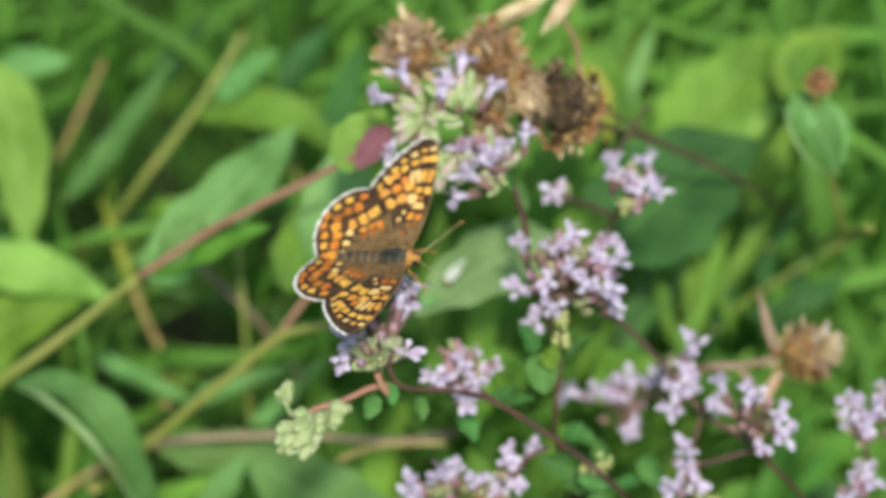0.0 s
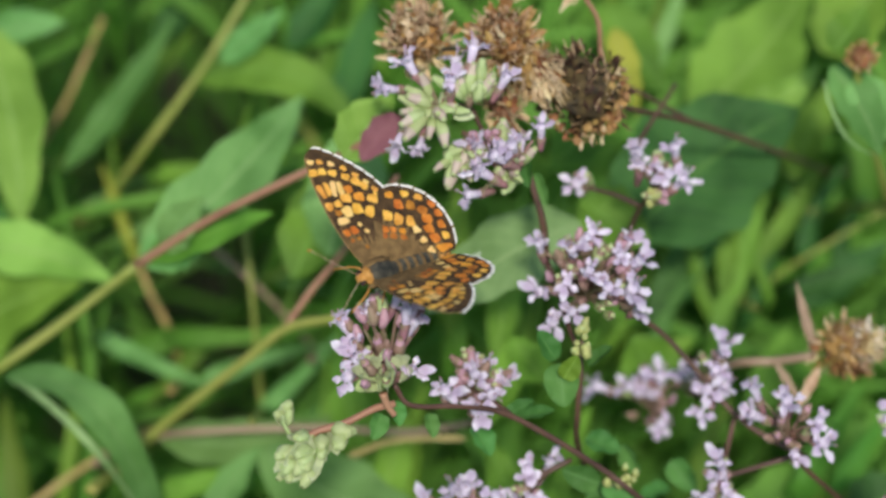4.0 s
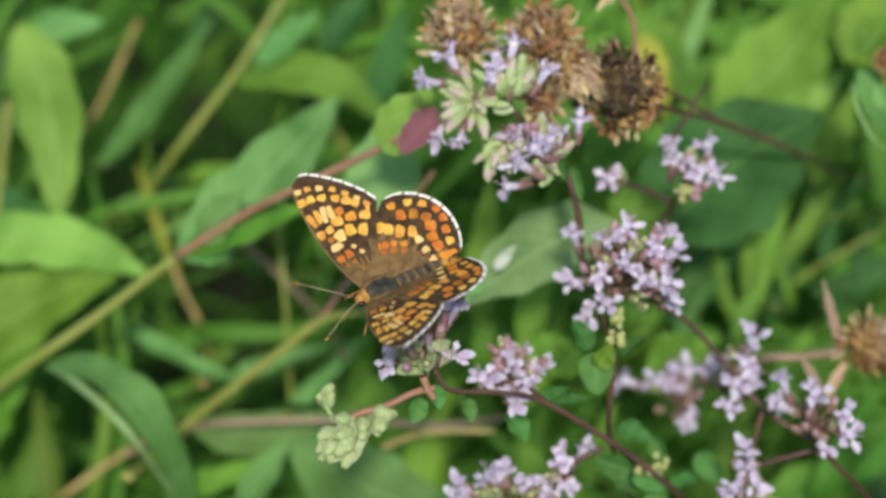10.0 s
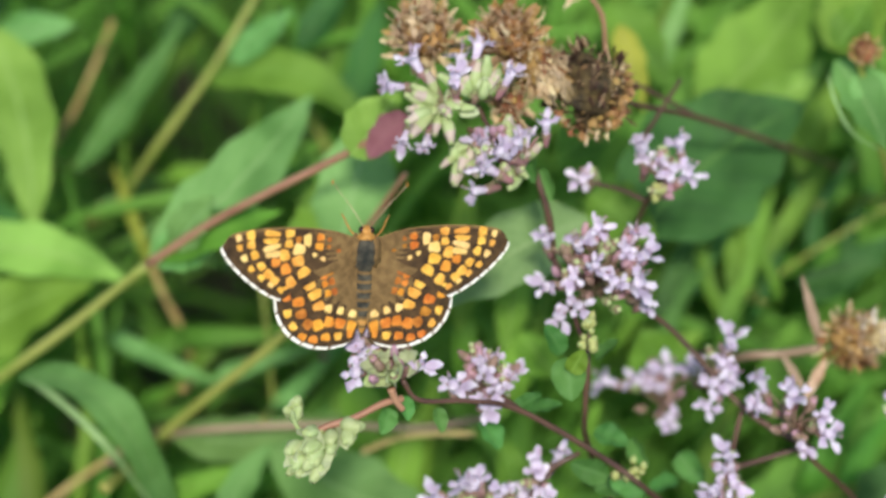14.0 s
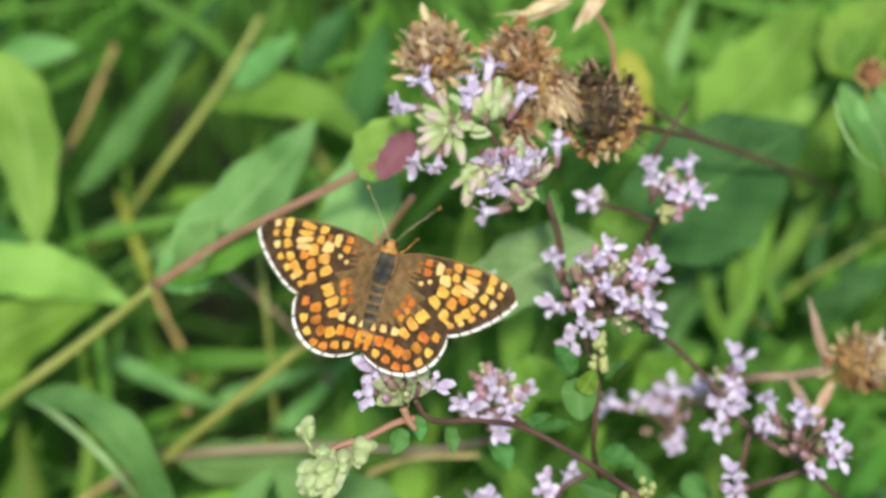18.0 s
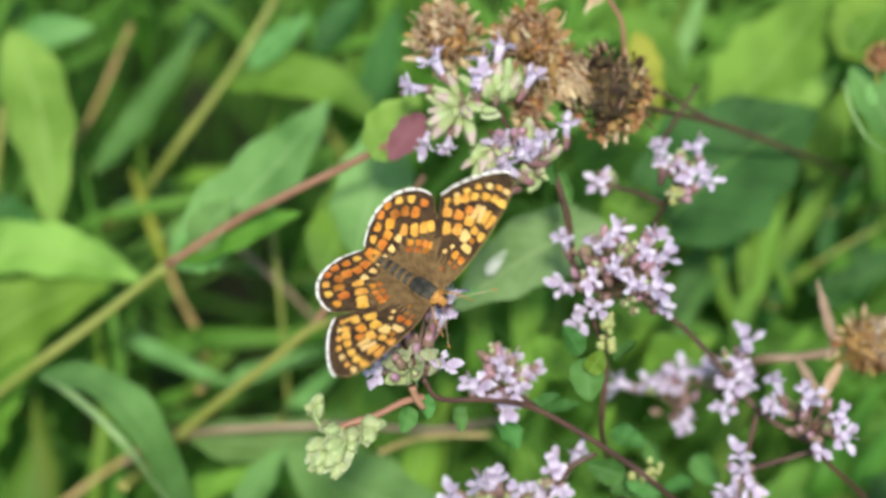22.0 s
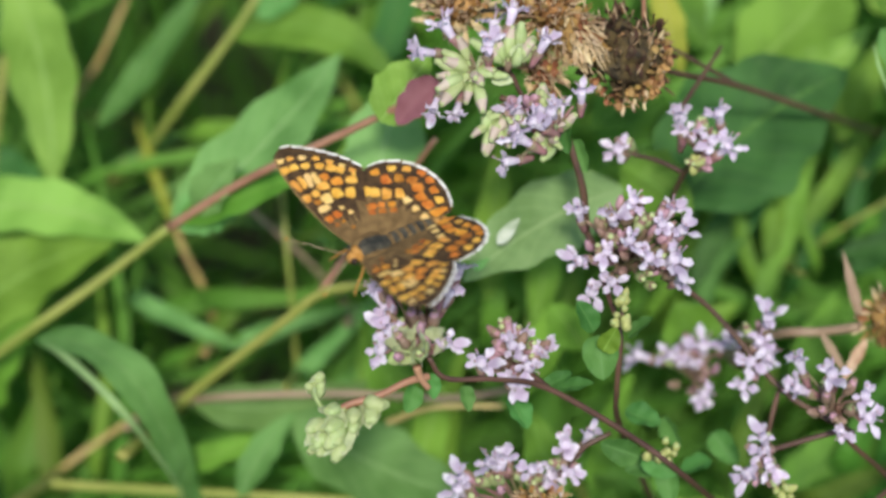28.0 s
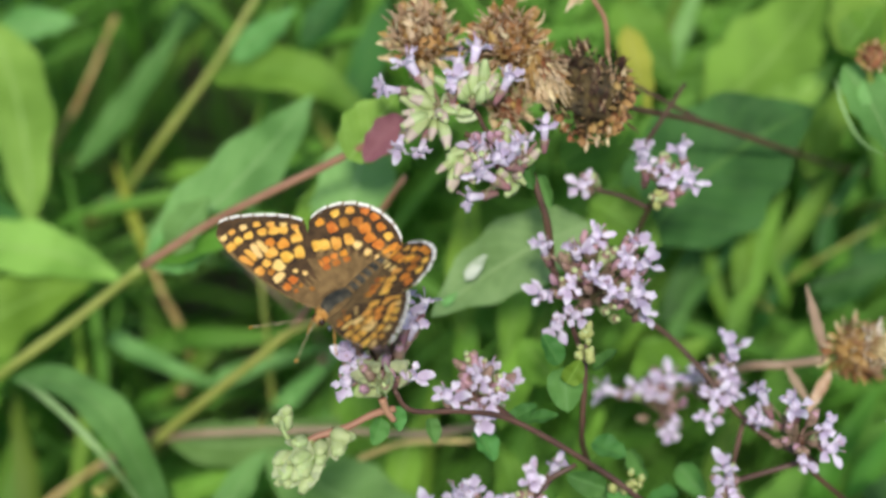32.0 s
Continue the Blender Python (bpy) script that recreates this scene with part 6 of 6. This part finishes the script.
def motions():
    """The butterfly turns on its flower head and opens and shuts its wings: seconds, place on the sheet in mm, heading, pitch and roll
    of the body, how far the left and the right wings are raised, and how far the fore- and the hindwings are swept forward, in degrees."""
    rows = [
        (0, -3.5, -2.1, 46.9, -92, 25, -24, -0, 32, -2, -6),
        (0.5, -4.9, -3.5, 47.3, -119, 34, -20, 17, 34, -0, -7),
        (1, -4.3, -3.6, 47.6, -123, 30, -18, 23, 37, 1, -7),
        (1.5, -4.5, -4.6, 47.0, -124, 43, -24, 12, 42, 3, -7),
        (1.9, -4.3, -4.9, 47.0, -128, 40, -15, 30, 38, 4, -8),
        (2, -4.3, -5.0, 47.0, -129, 39, -13, 22, 43, 4, -8),
        (2.1, -4.5, -4.9, 47.1, -131, 40, -14, 24, 42, 3, -7),
        (2.5, -5.5, -4.5, 47.4, -137, 46, -16, 18, 26, 1, -4),
        (3, -5.6, -3.7, 47.0, 163, 41, 3, 31, -3, -2, 0),
        (3.5, -5.9, -2.6, 46.7, 121, 38, 8, 61, -4, -1, -1),
        (5.5, -4.7, -0.6, 48.6, 96, 27, 19, 18, -16, -1, -3),
        (6, -4.7, -1.3, 48.6, 96, 26, 19, 19, -9, -1, -4),
        (6.4, -8.7, -2.7, 48.8, 97, 6, 17, 88, 66, 1, -2),
        (6.5, -9.7, -3.1, 48.9, 97, 1, 16, 69, 56, 1, -1),
        (6.6, -9.2, -3.4, 49.0, 98, 0, 15, 46, 40, 1, -1),
        (6.8, -8.1, -4.1, 49.1, 101, -2, 14, 62, 52, 2, 0),
        (6.9, -7.5, -4.5, 49.2, 103, -3, 13, 70, 48, 2, 1),
        (7, -7.0, -4.8, 49.3, 104, -4, 12, 59, 38, 2, 1),
        (7.1, -7.7, -5.1, 49.4, 105, -3, 13, 44, 26, 2, 1),
        (7.5, -10.3, -6.4, 49.8, 110, -1, 17, 65, 33, 3, 0),
        (8, -11.4, -6.3, 49.6, 112, 7, 38, 46, 12, 3, -1),
        (8.5, -12.0, -5.3, 49.5, 112, 9, 39, 29, 10, 2, -3),
        (9, -11.1, -6.5, 49.2, 116, 12, 33, 48, 15, 1, -5),
        (9.5, -12.1, -5.9, 49.5, 111, 9, 36, 43, 11, 4, -3),
        (10, -10.9, -6.1, 49.5, 114, 11, 31, 37, 15, 6, -1),
        (10.4, -10.6, -5.2, 49.1, 88, 6, 20, 73, 60, 7, 3),
        (10.5, -10.5, -5.0, 49.0, 81, 5, 17, 57, 44, 7, 4),
        (10.6, -10.8, -4.7, 48.8, 79, 3, 15, 47, 34, 7, 5),
        (11, -11.8, -3.6, 48.2, 70, -5, 9, 71, 48, 7, 9),
        (11.5, -11.8, -4.3, 47.7, 75, -14, 9, 65, 38, 4, 6),
        (11.8, -11.9, -3.6, 47.0, 70, -24, 11, 48, 40, 3, 4),
        (11.9, -12.0, -3.4, 46.7, 69, -28, 11, 72, 30, 2, 4),
        (12, -12.0, -3.2, 46.5, 67, -31, 12, 49, 21, 2, 3),
        (12.1, -11.6, -3.0, 46.4, 58, -31, 10, 28, 20, 2, 2),
        (12.2, -11.1, -2.8, 46.3, 48, -31, 8, 28, 22, 1, 2),
        (12.3, -10.8, -2.6, 46.1, 23, -32, 6, 32, 55, 0, 1),
        (12.5, -10.0, -2.1, 45.9, 17, -32, 3, -3, 23, -0, 0),
        (13, -9.3, -1.3, 45.9, 7, -17, -2, -8, 16, -2, -2),
        (13.5, -8.8, -0.9, 45.8, -2, -30, -6, -14, 25, -1, 1),
        (14, -8.6, -0.1, 46.5, -4, 14, 6, 15, -10, 0, 3),
        (14.5, -8.7, 0.1, 46.5, -3, 13, 9, 19, -10, 0, 3),
        (16.4, -9.4, -0.1, 46.4, -9, 5, 1, 29, 52, 1, -1),
        (16.5, -9.4, -0.1, 46.4, -9, 5, 1, 25, 34, 1, -1),
        (16.6, -9.3, -0.1, 46.4, -10, 5, 1, 25, 26, 1, -1),
        (17, -8.9, -0.1, 46.5, -13, 6, 0, 32, 30, 1, -2),
        (17.5, -9.1, 0.7, 46.5, -10, 8, 2, 42, 26, 2, -2),
        (18, -7.9, 0.6, 46.6, -17, 10, -1, 34, 24, 2, -2),
        (18.5, -6.2, -0.8, 47.2, -58, 10, -9, 39, 34, 1, -2),
        (19, -6.1, -0.9, 47.1, -64, 17, -28, -3, 36, -0, -2),
        (19.5, -6.2, -0.3, 47.2, -69, 23, -34, -5, 43, -3, -4),
        (20, -6.1, -0.3, 47.7, -69, 33, -37, 10, 43, -5, -5),
        (20.5, -6.8, -0.2, 47.0, -70, 32, -38, 13, 45, -3, -5),
        (21, -5.8, -1.6, 46.5, -84, 45, -36, 36, 39, -1, -4),
        (21.3, -6.2, -3.5, 46.1, -113, 38, -30, 42, 19, 1, -4),
        (21.4, -5.8, -3.4, 45.9, -112, 36, -34, 55, 34, 1, -4),
        (21.5, -5.4, -3.2, 45.6, -110, 33, -39, 33, 8, 2, -4),
        (21.6, -5.1, -3.6, 45.8, -113, 33, -33, 19, 4, 3, -4),
        (21.9, -4.2, -4.6, 46.3, -120, 34, -17, 36, 34, 5, -4),
        (22, -3.9, -4.9, 46.5, -123, 34, -12, 22, 26, 6, -4),
        (22.1, -4.0, -4.9, 46.7, -124, 35, -11, 10, 20, 6, -4),
        (22.5, -4.5, -5.0, 47.4, -126, 40, -9, 10, 25, 4, -4),
        (22.9, -4.4, -4.5, 46.8, -133, 36, -3, 34, 44, 3, -4),
        (23, -4.4, -4.4, 46.7, -135, 35, -2, 3, 28, 3, -4),
        (23.1, -4.7, -3.9, 46.5, -148, 37, 1, -2, 20, 2, -4),
        (23.2, -4.9, -3.5, 46.2, -161, 39, 4, 12, 18, 2, -4),
        (23.3, -5.1, -3.1, 46.0, -175, 41, 7, 51, 48, 2, -3),
        (23.4, -5.4, -2.7, 45.7, 172, 44, 9, 21, 8, 2, -3),
        (23.5, -5.7, -2.3, 45.5, 159, 47, 12, 13, -9, 2, -2),
        (24, -6.7, -1.8, 46.4, 142, 42, 18, -1, -13, 0, 0),
        (24.5, -6.2, -1.7, 46.9, 142, 38, 8, 13, -10, 1, -0),
        (26.5, -11.1, -5.8, 48.7, 127, 19, 38, 43, 29, 2, -2),
        (26.9, -10.8, -5.2, 48.8, 126, 25, 30, 50, 20, 3, -3),
        (27, -10.7, -5.1, 48.8, 126, 26, 28, 44, 19, 3, -3),
        (27.1, -10.6, -4.8, 48.8, 124, 27, 29, 36, 18, 3, -3),
        (27.5, -10.4, -3.4, 48.9, 117, 32, 33, 27, 5, 3, -2),
        (28, -10.6, -2.6, 48.9, 113, 24, 32, 32, -0, 4, -1),
        (28.5, -11.8, -1.6, 47.9, 94, -4, 18, 55, 46, 2, 1),
        (29, -11.7, -2.3, 47.4, 98, -2, 17, 42, 42, -0, 3),
        (29.5, -12.1, -2.5, 46.7, 104, -13, 21, 39, 55, 1, 2),
        (30, -11.4, -3.2, 46.7, 114, -11, 34, 18, 4, 3, 0),
        (30.5, -11.9, -4.1, 48.0, 112, -2, 36, 39, 61, 4, 1),
        (31, -11.5, -3.5, 48.9, 113, 5, 30, 53, 59, 6, 1),
        (31.2, -11.8, -4.4, 49.1, 111, 25, 46, 17, 21, 5, -0),
        (31.5, -11.9, -6.4, 49.9, 123, 21, 40, 31, 20, 5, -1),
        (32, -10.6, -5.2, 49.8, 132, 18, 43, 23, 23, 4, -3),
    ]
    walk(butterfly, [(t, body_pose(x, y, w, h, p, r)) for t, x, y, w, h, p, r, a, b, f, g in rows])
    for (which, s), ob in wings.items():
        hinge = Matrix.Translation(Vector((s * 0.8, 0, 0.5)) * MM)
        walk(ob, [(row[0], hinge @ Matrix.Rotation(radians(-s * row[7 if s < 0 else 8]), 4, "Y") @ Matrix.Rotation(radians(s * row[9 if which == "fore" else 10]), 4, "Z")) for row in rows])


motions()
